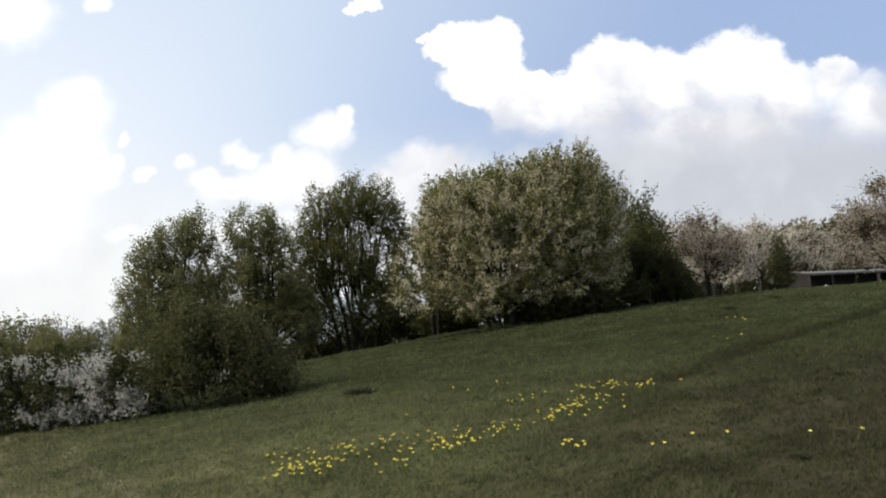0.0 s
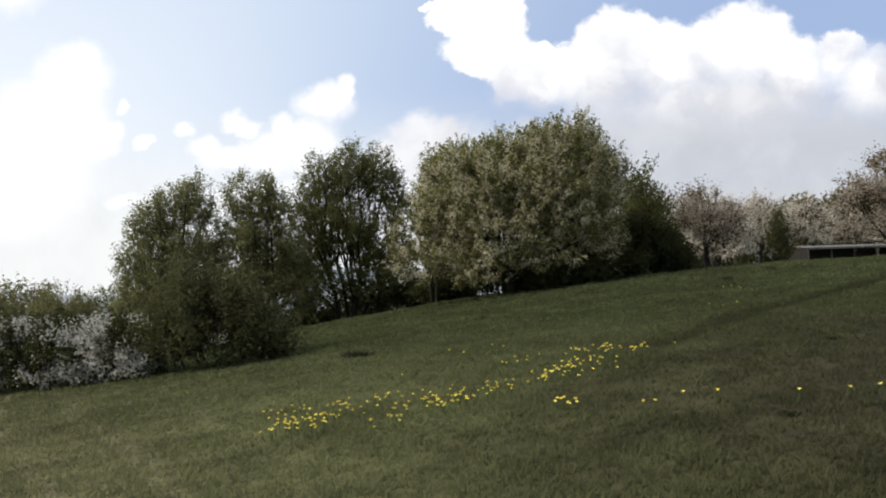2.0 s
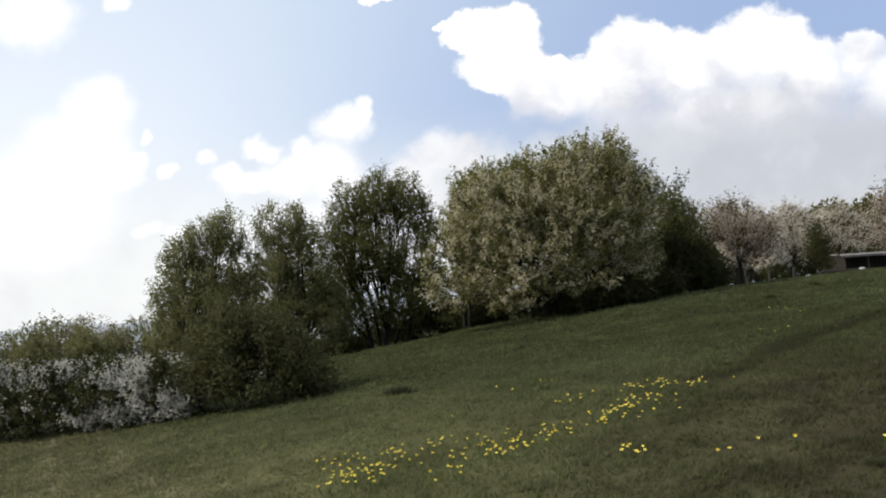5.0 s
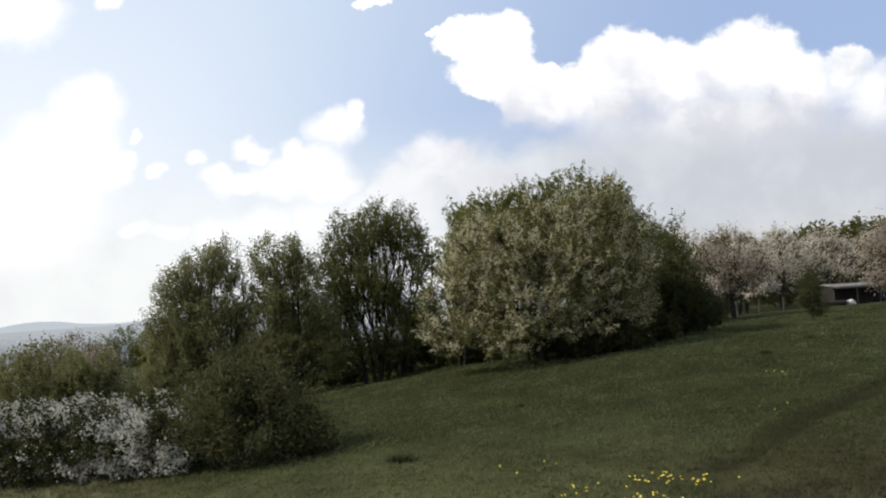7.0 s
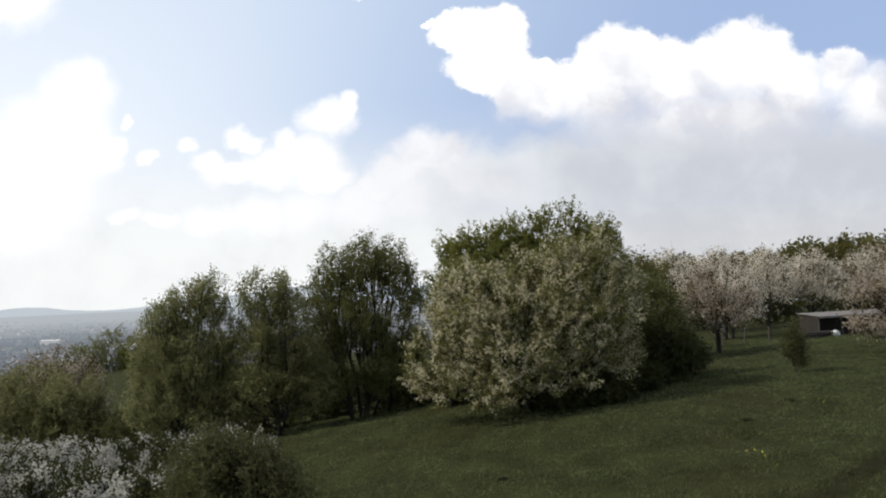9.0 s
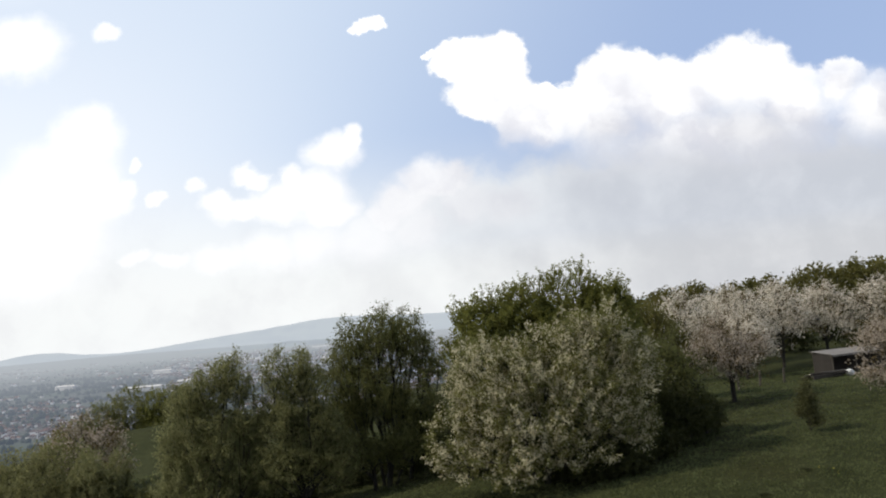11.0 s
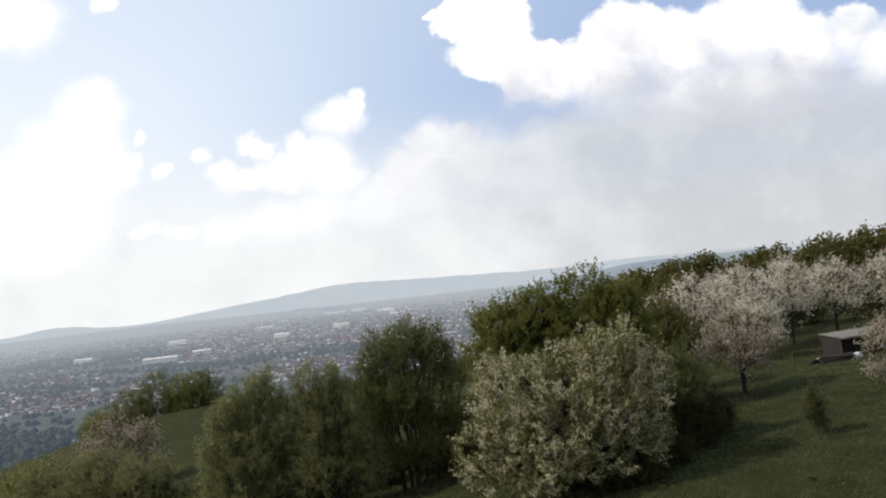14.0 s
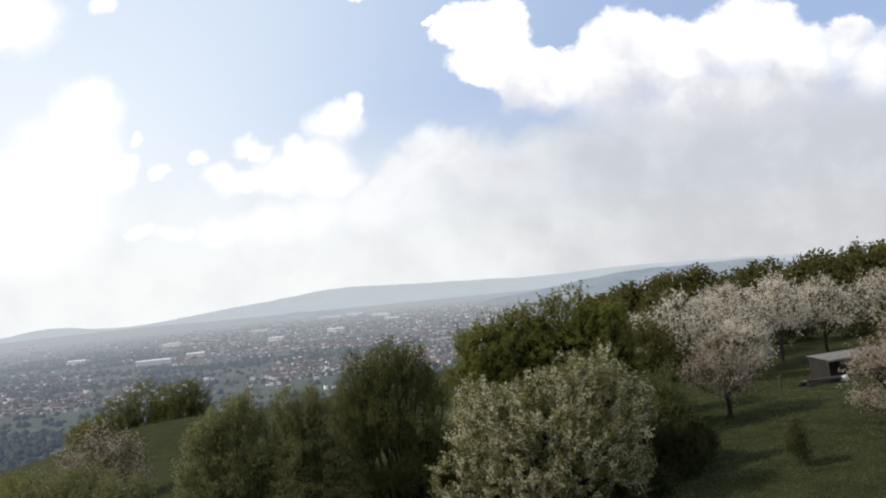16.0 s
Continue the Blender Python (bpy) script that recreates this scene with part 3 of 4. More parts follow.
# round-topped tree with many upright limbs
make_tree("hornbeam", -3.5, 31.0, [(0.3, 0, 6.0, 1.2, 1.2, 1.5), (1.5, 0, 5.8, 1.0, 1.1, 1.45), (-0.9, 0, 5.6, 1.1, 1.1, 1.5), (-1.9, 0, 4.3, 0.9, 1.0, 1.4), (2.25, 0, 4.3, 0.9, 1.0, 1.7), (2.4, 0, 2.6, 0.9, 1.0, 1.3), (0, 0, 3.6, 1.9, 1.6, 1.6),
          (-1.5, 0, 2.6, 1.4, 1.3, 1.3), (1.4, 0, 2.5, 1.5, 1.3, 1.2), (-0.7, -0.8, 1.5, 1.5, 0.9, 0.9), (1.2, -0.8, 1.5, 1.4, 0.9, 0.9)], "round-topped tree with many dark upright limbs and thin young leaves", leaf=OLIVE,
          tips=3000, per_tip=28, size=0.084, stems=8, stem_r=0.13, spread=0.125, seed=41, raised=0.72, gap=0.1, fork=0.16, spill=0.5, spray=0.2, lift=0.4, rise=0.75, balance=0.5, shell=0.42)
# two thin-leaved trees at the lower edge
make_tree("willow", -10.0, 29.0, [(0.6, 0, 5.7, 0.85, 0.9, 1.3), (-0.4, 0, 5.4, 0.95, 1.0, 1.25), (-1.4, 0, 4.6, 0.9, 1.0, 1.3), (-2.0, 0, 3.2, 0.85, 0.9, 1.3), (-0.3, 0, 3.2, 1.8, 1.5, 1.7), (1.3, 0, 3.8, 0.8, 0.8, 1.6),
          (-1.3, 0, 1.7, 1.7, 1.5, 1.2), (0.9, 0, 1.6, 1.5, 1.4, 1.2)], "thin-leaved willow with a rounded crown and upright branches", leaf=WILLOW,
          tips=2800, per_tip=28, size=0.084, stems=6, stem_r=0.11, spread=0.125, seed=51, raised=0.6, gap=0.08, fork=0.14, spill=0.45, group="willows at the lower edge", spray=0.2, lift=0.45, rise=0.75, balance=0.5, shell=0.42)
make_tree("willow", -7.0, 28.9, [(-0.6, 0, 5.3, 0.7, 0.8, 1.2), (0.45, 0, 5.3, 0.72, 0.8, 1.15), (1.1, 0, 4.4, 0.7, 0.8, 1.3), (-0.2, 0, 3.4, 1.3, 1.1, 1.6), (1.3, 0, 2.6, 1.0, 1.0, 1.4), (-0.2, 0, 1.8, 1.7, 1.4, 1.2), (1.9, 0, 1.7, 1.0, 1.0, 1.0)],
          "thin-leaved willow with a narrow rounded crown", leaf=WILLOW,
          tips=2200, per_tip=28, size=0.084, stems=4, stem_r=0.11, spread=0.125, seed=52, raised=0.6, gap=0.08, fork=0.14, spill=0.35, group="willows at the lower edge", spray=0.2, lift=0.45, rise=0.75, balance=0.5, shell=0.42)
# undergrowth below them; the dark bushes under the cherry also stand in for its shade
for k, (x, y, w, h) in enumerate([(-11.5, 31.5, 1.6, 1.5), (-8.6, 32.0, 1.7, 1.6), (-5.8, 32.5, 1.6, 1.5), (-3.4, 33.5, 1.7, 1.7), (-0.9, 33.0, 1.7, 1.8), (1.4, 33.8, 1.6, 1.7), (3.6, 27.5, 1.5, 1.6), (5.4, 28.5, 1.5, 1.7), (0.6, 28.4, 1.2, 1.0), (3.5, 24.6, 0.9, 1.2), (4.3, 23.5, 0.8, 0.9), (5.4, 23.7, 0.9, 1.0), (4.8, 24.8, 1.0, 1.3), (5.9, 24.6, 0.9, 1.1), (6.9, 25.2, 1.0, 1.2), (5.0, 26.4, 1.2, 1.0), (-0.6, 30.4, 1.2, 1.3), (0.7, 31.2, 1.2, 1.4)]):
    make_tree("undergrowth_shade_bush", x, y, [(0, 0, h * 0.5, w, w * 0.8, h * 0.5), (w * 0.5, 0.1, h * 0.4, w * 0.7, w * 0.7, h * 0.45)], "low dark undergrowth below the trees, in part standing in for shade", "bush", leaf=DARK, tips=400, per_tip=10,
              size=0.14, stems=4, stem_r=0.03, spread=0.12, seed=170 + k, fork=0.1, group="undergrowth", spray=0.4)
# dark bush before the willows
make_tree("hazel_bush", -4.7, 16.1, [(0, 0, 1.1, 1.0, 1.0, 1.05), (-0.8, 0.4, 1.1, 0.8, 0.9, 0.95), (0.8, 0.3, 0.9, 0.9, 0.8, 0.85), (1.3, 0.2, 0.6, 0.8, 0.7, 0.45), (-0.3, 0.2, 1.9, 0.5, 0.6, 0.6), (0.4, 0.3, 1.7, 0.5, 0.5, 0.5),
          (-0.9, 0.3, 1.8, 0.4, 0.4, 0.5), (1.4, 0.4, 0.5, 0.5, 0.6, 0.4)],
          "tangled dark green bush on the meadow edge", "bush", leaf=HAZEL, tips=1300, per_tip=24, size=0.074, stems=7, stem_r=0.03, spread=0.1, seed=61, fork=0.1, spray=0.6, lift=0.8, gap=0.3, shell=0.45)
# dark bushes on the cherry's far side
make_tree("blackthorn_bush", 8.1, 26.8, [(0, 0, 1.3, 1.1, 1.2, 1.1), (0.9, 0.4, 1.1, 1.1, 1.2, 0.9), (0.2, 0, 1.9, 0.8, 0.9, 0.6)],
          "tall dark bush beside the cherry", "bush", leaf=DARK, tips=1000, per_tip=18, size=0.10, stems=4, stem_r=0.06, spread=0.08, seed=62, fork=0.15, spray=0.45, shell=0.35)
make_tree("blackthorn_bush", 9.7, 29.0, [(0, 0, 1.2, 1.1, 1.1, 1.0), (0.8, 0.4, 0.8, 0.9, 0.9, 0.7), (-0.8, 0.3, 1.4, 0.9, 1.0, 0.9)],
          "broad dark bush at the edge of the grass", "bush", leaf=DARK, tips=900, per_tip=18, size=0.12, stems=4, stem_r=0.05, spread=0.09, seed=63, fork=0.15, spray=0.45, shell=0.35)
make_tree("young_maple", 11.6, 40.0, [(0, 0, 4.6, 1.4, 1.5, 1.4), (-0.9, 0, 3.6, 1.4, 1.4, 1.5), (0.9, 0.1, 3.4, 1.3, 1.4, 1.5), (0.1, 0, 2.0, 1.5, 1.4, 1.3)],
          "airy brownish olive young tree at the edge of the orchard", leaf=PINE, tips=1200, per_tip=16, size=0.12, stems=2, stem_r=0.07, spread=0.09, seed=65, fork=0.3, spray=0.6, gap=0.36, shell=0.45)
make_tree("young_maple", 8.7, 27.6, [(0, 0, 3.6, 0.9, 0.9, 1.4), (-0.4, 0, 2.6, 1.1, 1.0, 1.4), (0.6, 0.1, 2.5, 1.0, 1.0, 1.3)],
          "thin airy young tree between the bushes", leaf=OLIVE, tips=420, per_tip=14, size=0.10, stems=2, stem_r=0.06, spread=0.08, seed=64, fork=0.3, spray=0.5, gap=0.4, shell=0.5)
# white-flowering hedge
for k, (x, y, w, h) in enumerate([(-13.4, 20.0, 1.5, 2.2), (-11.6, 19.1, 1.4, 2.2), (-9.9, 18.5, 1.3, 2.0), (-8.3, 17.8, 1.2, 1.7), (-6.9, 17.2, 1.1, 1.6), (-14.2, 24.0, 1.6, 2.0), (-12.0, 23.4, 1.5, 1.8), (-10.0, 22.9, 1.4, 1.6), (-8.1, 22.5, 1.3, 1.5), (-6.3, 22.2, 1.2, 1.4)]):
    make_tree("hawthorn_bush", x, y, [(0, 0, h * 0.5, w, w, h * 0.48), (w * 0.4, -0.4, h * 0.36, w * 0.7, w * 0.8, h * 0.36), (-w * 0.4, -0.2, h * 0.6, w * 0.5, w * 0.6, h * 0.4)],
              "low hawthorn bush with patches of white blossom", "bush", leaf=DARK, bloom=WHITE, bloom_share=0.5, patch=1.35, mixed=0.06, tips=600, per_tip=17, size=0.09, stems=4, stem_r=0.03,
              spread=0.065, seed=70 + k, fork=0.1, group="hawthorn hedge", spray=0.2, gap=0.2)

CHERRY_LOBES = [(0, 0, 0.66, 0.40, 0.40, 0.26), (-0.26, 0, 0.52, 0.24, 0.26, 0.2), (0.26, 0.05, 0.52, 0.24, 0.26, 0.2), (0.02, 0, 0.85, 0.2, 0.2, 0.13), (0, -0.2, 0.42, 0.3, 0.22, 0.16)]


def cherry(x, y, h, w, seed, size=0.13, tips=1000, label="cherry tree in pinkish white blossom", leaf=BRONZE, bloom=PINK, share=0.72, spread=0.11, skirt=()):
    k = w / 0.5
    return make_tree("cherry_tree", x, y, [(a * k, b * k, c * h, d * k, e * k, f * h) for a, b, c, d, e, f in [*CHERRY_LOBES, *skirt]], label, leaf=leaf, bloom=bloom,
                     bloom_share=share, tips=tips, per_tip=12, size=size * 0.94, stems=1, stem_r=0.13, spread=spread, seed=seed, fork=0.25, gap=0.4, group="blossoming cherry trees", spray=0.6, lift=0.1, shell=0.35, mixed=0.12, patch=1.5)


cherry(14.7, 36.6, 4.9, 2.35, 81, 0.11, 1300, "cherry tree in muted pink blossom and bronze leaf", bloom=DUSK, share=0.8)
cherry(20.7, 30.6, 4.8, 2.4, 82, 0.12, 2300, "cherry tree in pinkish white blossom near the shed", bloom=DUSK, share=0.85, skirt=[(-0.28, -0.05, 0.32, 0.26, 0.26, 0.2), (0.15, -0.2, 0.28, 0.3, 0.25, 0.18)])
for k, (x, y, h, w) in enumerate([(18.5, 55, 7.8, 3.6), (23.5, 57, 7.9, 3.4), (28.5, 60, 7.7, 3.4), (33.5, 62, 7.4, 3.4), (38.5, 61, 7.4, 3.6), (26.0, 66, 8.2, 3.6), (33.0, 70, 8.2, 3.8), (21.5, 51, 5.2, 2.6), (15.0, 57, 6.4, 2.8)]):
    cherry(x, y, h, w, 90 + k, 0.15, 1200, "cherry tree in full pinkish white blossom", share=0.84, spread=0.11)
for k, (x, y) in enumerate([(20, 68), (27, 72), (35, 74), (42, 72), (48, 70), (16, 70)]):
    make_tree("thicket_bush", x, y, [(0, 0, 1.5, 3.2, 2.0, 1.6), (1.8, 0, 1.2, 2.2, 1.8, 1.3)], "dark thicket closing the orchard", "bush", leaf=DARK, tips=340, per_tip=10, size=0.25, stems=4, stem_r=0.05,
              spread=0.2, seed=190 + k, fork=0.1, group="orchard thicket")

for k, (x, y, h, w) in enumerate([(33, 108, 9.6, 4.5), (40, 112, 10.0, 5.0), (46, 86, 9.7, 4.6), (53, 88, 10.0, 4.6), (60, 92, 10.0, 5.0), (25, 100, 8.6, 4.2), (67, 96, 10.3, 5.0), (39, 92, 8.6, 4.2), (20, 96, 7.6, 4.0), (47, 104, 9.4, 4.6), (28, 90, 7.2, 4.0)]):
    make_tree("ridge_tree", x, y, [(0, 0, h * 0.66, w * 0.7, w * 0.7, h * 0.3), (w * 0.55, 0, h * 0.52, w * 0.55, w * 0.6, h * 0.3), (-w * 0.55, 0, h * 0.52, w * 0.55, w * 0.6, h * 0.3), (w * 0.25, 0, h * 0.84, w * 0.35, w * 0.4, h * 0.13),
              (-w * 0.35, 0, h * 0.8, w * 0.35, w * 0.4, h * 0.13), (0, 0, h * 0.3, w * 0.8, w * 0.8, h * 0.25)],
              "broad dark woodland tree on the ridge", leaf=PINE, tips=900, per_tip=8, size=0.47, stems=1, stem_r=0.16, spread=0.32, seed=110 + k, fork=0.35, group="trees on the ridge", spray=0.9, lift=0.5, gap=0.36, shell=0.35)

# lower field to the left
for k, (x, y, h, w) in enumerate([(-21.2, 36, 5.4, 2.1), (-24.8, 38, 5.5, 2.5), (-18.4, 35, 4.2, 1.6), (-16.4, 34.5, 1.9, 1.6), (-13.8, 33.0, 2.0, 1.5)]):
    make_tree("elder_bush", x, y, [(0, 0, h * 0.52, w, w, h * 0.42), (w * 0.5, 0, h * 0.4, w * 0.7, w * 0.7, h * 0.36), (-w * 0.5, 0, h * 0.4, w * 0.7, w * 0.7, h * 0.36)],
              "dull green rounded bush below the hedge", "bush", leaf=ELDER if k < 3 else MURK, tips=800, per_tip=14, size=0.14, stems=3, stem_r=0.06, spread=0.11, gap=0.3, shell=0.35, seed=210 + k, fork=0.15,
              group="bushes below the hedge", spray=0.5)
cherry(-27.6, 50.0, 6.2, 3.3, 130, 0.16, 1100, "wide cherry tree in fading white blossom on the lower field", bloom=DUSK, share=0.66, spread=0.16, skirt=[(0.3, -0.1, 0.3, 0.3, 0.3, 0.22), (-0.25, -0.1, 0.3, 0.3, 0.3, 0.22)])
for k, (x, y, h, w) in enumerate([(-43.5, 84, 5.8, 2.6), (-40.5, 85, 7.3, 3.0), (-36.8, 85, 5.9, 2.6), (-33, 48, 4.8, 2.4), (-34.6, 85, 6.2, 2.3), (-47.5, 84, 4.8, 2.4)]):
    make_tree("field_bush", x, y, [(0, 0, h * 0.55, w, w, h * 0.42), (w * 0.5, 0, h * 0.38, w * 0.7, w * 0.7, h * 0.36), (-w * 0.5, 0, h * 0.38, w * 0.7, w * 0.7, h * 0.36), (0, -0.5, h * 0.2, w * 1.05, w, h * 0.2)],
              "rounded olive bush at the end of the lower field", "bush", leaf=OLIVE if k in (0, 1, 4) else FRESH, tips=800, per_tip=11, size=0.19, stems=3, stem_r=0.08, spread=0.13, gap=0.32, shell=0.35, seed=140 + k, fork=0.15,
              group="bushes on the lower field", spray=0.6, sink=0.9)
make_tree("sapling", 13.2, 25.8, [(0, 0, 1.3, 0.34, 0.34, 0.8), (0.15, 0, 0.6, 0.42, 0.42, 0.42), (-0.2, 0, 0.9, 0.3, 0.3, 0.5)], "thin sparse sapling on the meadow", leaf=HAZEL, tips=330, per_tip=14, size=0.07, stems=1, stem_r=0.022, spread=0.05, seed=160, fork=0.2, spray=0.4, lift=1.0)

# ---- the shed and what lies about it ----


def wood_material(name, dark, light):
    m = Mat(name)
    where = m.coords()
    stretch = m.n.new("ShaderNodeMapping")
    stretch.inputs["Scale"].default_value = (14, 14, 1.2)
    m.l.new(where, stretch.inputs[0])
    grain = m.noise(stretch.outputs[0], 1.0, 6.0, 0.7)
    shift = m.n.new("ShaderNodeObjectInfo").outputs["Random"]
    colour = m.mix(m.ramp(grain, 0.3, 0.7), dark, light)
    colour = m.mix(m.ramp(shift, 0.0, 1.0, 0.0, 0.35), colour, dark)
    m.bump(grain, 0.4, 0.01)
    return m.done(colour, 0.85)


PLANK = wood_material("weathered_plank", (0.013, 0.011, 0.009), (0.040, 0.035, 0.030))
POST = wood_material("post_wood", (0.03, 0.025, 0.02), (0.09, 0.08, 0.065))


def roof_material():
    m = Mat("weathered_roof_sheet")
    where = m.coords()
    stain = m.noise(where, 1.4, 5.0, 0.7)
    colour = m.mix(m.ramp(stain, 0.35, 0.7), (0.165, 0.152, 0.135), (0.080, 0.072, 0.062))
    colour = m.mix(m.ramp(m.noise(where, 11.0, 4.0), 0.55, 0.75), colour, (0.09, 0.08, 0.065))
    m.bump(stain, 0.2, 0.01)
    return m.done(colour, 0.7)


ROOF = roof_material()


def box(size, mat, name="box", bevel=0.008):
    bm = bmesh.new()
    bmesh.ops.create_cube(bm, size=1.0, matrix=Matrix.Diagonal((*size, 1)))
    bmesh.ops.bevel(bm, geom=bm.edges[:], offset=min(bevel, min(size) * 0.3), segments=1, affect="EDGES")
    me = bpy.data.meshes.new(name)
    bm.to_mesh(me)
    bm.free()
    me.materials.append(mat)
    return me


def place(ob, x, y, z, rx=0, ry=0, rz=0):
    ob.matrix_basis = pose(x, y, z, rx, ry, rz)
    return ob


# local axes: x along the open front, y to the back; origin at the front left foot
SHED_L, SHED_D, SHED_F, SHED_B = 8.0, 1.65, 1.86, 2.0
shed = thing("shed", (24.7, 44.6, 1.14), "open-fronted shed of grey weathered planks with a flat sheet roof", "shed")
shed.matrix_basis = pose(24.8, 45.3, 0.98, 0, 0, 18)
side_plank = box((0.024, 0.155, 2.0), PLANK, "plank")
for i in range(9):
    k = (i + 0.5) / 9
    place(part("plank", side_plank, shed), -0.012 + 0.004 * (i % 2), 0.06 + k * (SHED_D - 0.12), 0.93 - 0.004 * (i % 3))
back_plank = box((0.2, 0.024, 2.1), PLANK, "back_plank")
for i in range(38):
    place(part("plank", back_plank, shed), 0.12 + i * 0.208, SHED_D - 0.02 + 0.004 * (i % 2), 0.95)
for i in range(9):
    place(part("plank", side_plank, shed), SHED_L + 0.012, 0.06 + (i + 0.5) / 9 * (SHED_D - 0.12), 0.93)
post_mesh = box((0.11, 0.11, 1.9), POST, "shed_post", 0.012)
for x in (0.06, 2.0, 4.0, 6.0, SHED_L - 0.06):
    place(part("post", post_mesh, shed), x, 0.06, 0.88)
beam_mesh = box((SHED_L + 0.1, 0.09, 0.13), POST, "shed_beam", 0.01)
place(part("front_beam", beam_mesh, shed), SHED_L / 2, 0.06, 1.83)
place(part("back_beam", beam_mesh, shed), SHED_L / 2, SHED_D - 0.1, 1.98)
slope = math.degrees(math.atan2(SHED_B - SHED_F, SHED_D))
sheet = box((1.04, SHED_D + 0.34, 0.028), ROOF, "roof_sheet", 0.006)
for i in range(8):
    place(part("roof_sheet", sheet, shed), 0.5 + i * 1.0, SHED_D / 2, 1.99 + 0.006 * (i % 2), slope, 0, 0)
fascia = box((SHED_L + 0.2, 0.03, 0.13), ROOF, "fascia", 0.005)
place(part("fascia", fascia, shed, "pale worn fascia board"), SHED_L / 2, -0.165, 1.86)

# timber heap with a white sack before the shed's side
heap = thing("timber_pile", (24.2, 44.9, 1.2), "loose pile of grey timber and boards beside the shed", "timber pile")
heap.matrix_basis = pose(23.6, 43.9, ground_z(23.6, 43.9) - 0.02, 0, 0, 8)
rng = np.random.default_rng(5)
PALE = wood_material("fresh_cut_timber", (0.20, 0.17, 0.13), (0.42, 0.37, 0.30))
log_mesh, pale_mesh = box((2.3, 0.16, 0.13), PLANK, "board", 0.02), box((1.9, 0.17, 0.13), PALE, "pale_board", 0.02)
for i in range(11):
    row = i // 4
    place(part("board", pale_mesh if i % 6 == 1 else log_mesh, heap), rng.normal(0, 0.22), (i % 4) * 0.2 - 0.3 + rng.normal(0, 0.03), 0.07 + row * 0.135, rng.normal(0, 2), rng.normal(0, 2), rng.normal(0, 7))


def cloth_material(name, dark, light):
    m = Mat(name)
    where = m.coords()
    weave = m.noise(where, 9.0, 4.0)
    m.bump(weave, 0.5, 0.02)
    return m.done(m.mix(m.ramp(weave, 0.3, 0.7), dark, light), 0.7)


SACK = cloth_material("white_sacking", (0.34, 0.34, 0.33), (0.55, 0.55, 0.53))
bm = bmesh.new()
bmesh.ops.create_icosphere(bm, subdivisions=3, radius=0.5)
for v in bm.verts:
    n = noise.noise(v.co * 3.1) * 0.12
    v.co = Vector((v.co.x * 0.7, v.co.y * 0.42, max(v.co.z * 0.46, -0.18))) * (1 + 1.8 * n)
me = bpy.data.meshes.new("sack")
bm.to_mesh(me)
bm.free()
me.materials.append(SACK)
for p in me.polygons:
    p.use_smooth = True
sack = new("sack", me)
place(sack, 25.0, 43.8, ground_z(25.0, 43.8) + 0.17, 0, 14, 25)
tagged(sack, "crumpled white plastic sack lying by the timber", "sack")

# short fence posts under the cherries
stake_mesh = box((0.10, 0.10, 1.0), POST, "stake", 0.015)
for k, (x, y) in enumerate([(19.1, 43.4), (21.0, 44.2), (17.3, 42.4), (13.6, 41.0), (28.5, 44.0), (30.3, 44.6), (32.1, 45.1), (33.9, 45.6)]):
    stake = new("fence_post", stake_mesh)
    place(stake, x, y, ground_z(x, y) + 0.44, 3 * math.sin(k * 2.1), 3 * math.cos(k * 1.7), 13 * k)
    tagged(stake, "short grey wooden fence post in the grass", "fence post", "fence posts")

# ---- meadow ----


def blade_material():
    m = Mat("grass_blade")
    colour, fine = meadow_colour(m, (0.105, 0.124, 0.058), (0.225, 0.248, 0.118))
    colour = m.mix(m.ramp(m.island(), 0.0, 1.0, 0.0, 0.16), colour, (0.150, 0.158, 0.070))
    m.done(colour, 0.9)
    m.bsdf.inputs["Specular IOR Level"].default_value = 0.04
    glow = m.n.new("ShaderNodeBsdfTranslucent")
    m.put(glow.inputs[0], m.mix(0.25, colour, (0.165, 0.195, 0.07)))
    both = m.n.new("ShaderNodeMixShader")
    both.inputs[0].default_value = 0.55
    m.l.new(m.bsdf.outputs[0], both.inputs[1]), m.l.new(glow.outputs[0], both.inputs[2])
    m.l.new(both.outputs[0], m.out.inputs[0])
    return m.m


BLADE = blade_material()
rng = np.random.default_rng(11)
n = 155000
gy = 3.5 + 54 * rng.uniform(0, 1, n) ** 1.75
gx = 1.0 + rng.uniform(-1, 1, n) * (3.0 + gy * 0.72)
tuft = np.array([noise.noise(Vector((x * 1.1, y * 1.1, 4.0))) + 0.6 * noise.noise(Vector((x * 4, y * 4, 9.0))) for x, y in zip(gx, gy)])
gz = land(gx, gy) + np.array([relief(x, y) for x, y in zip(gx, gy)])
n = len(gx)
blades = 3
bx, by, bz = (np.repeat(v, blades) for v in (gx, gy, gz))
tall = np.repeat(0.035 + 0.035 * np.clip(tuft + 0.4, 0, 1.2), blades) * rng.uniform(0.5, 1.3, n * blades)
turn, lean = rng.uniform(0, 6.283, n * blades), rng.uniform(0.3, 1.5, n * blades)
base = np.stack([bx + rng.normal(0, 0.03, n * blades), by + rng.normal(0, 0.03, n * blades), bz - 0.02], -1)
side = np.stack([np.cos(turn), np.sin(turn), 0 * turn], -1) * (0.0055 + 0.0012 * by)[:, None]
tip = base + np.stack([-np.sin(turn) * lean * tall, np.cos(turn) * lean * tall, tall + 0.02], -1)
verts = np.stack([base - side, base + side, tip], 1).reshape(-1, 3)
grass = new("meadow_grass", mesh_from("meadow_grass", verts, np.arange(len(verts)).reshape(-1, 3), BLADE, False))
tagged(grass, "short tufted dull green meadow grass", "grass", kind="stuff")

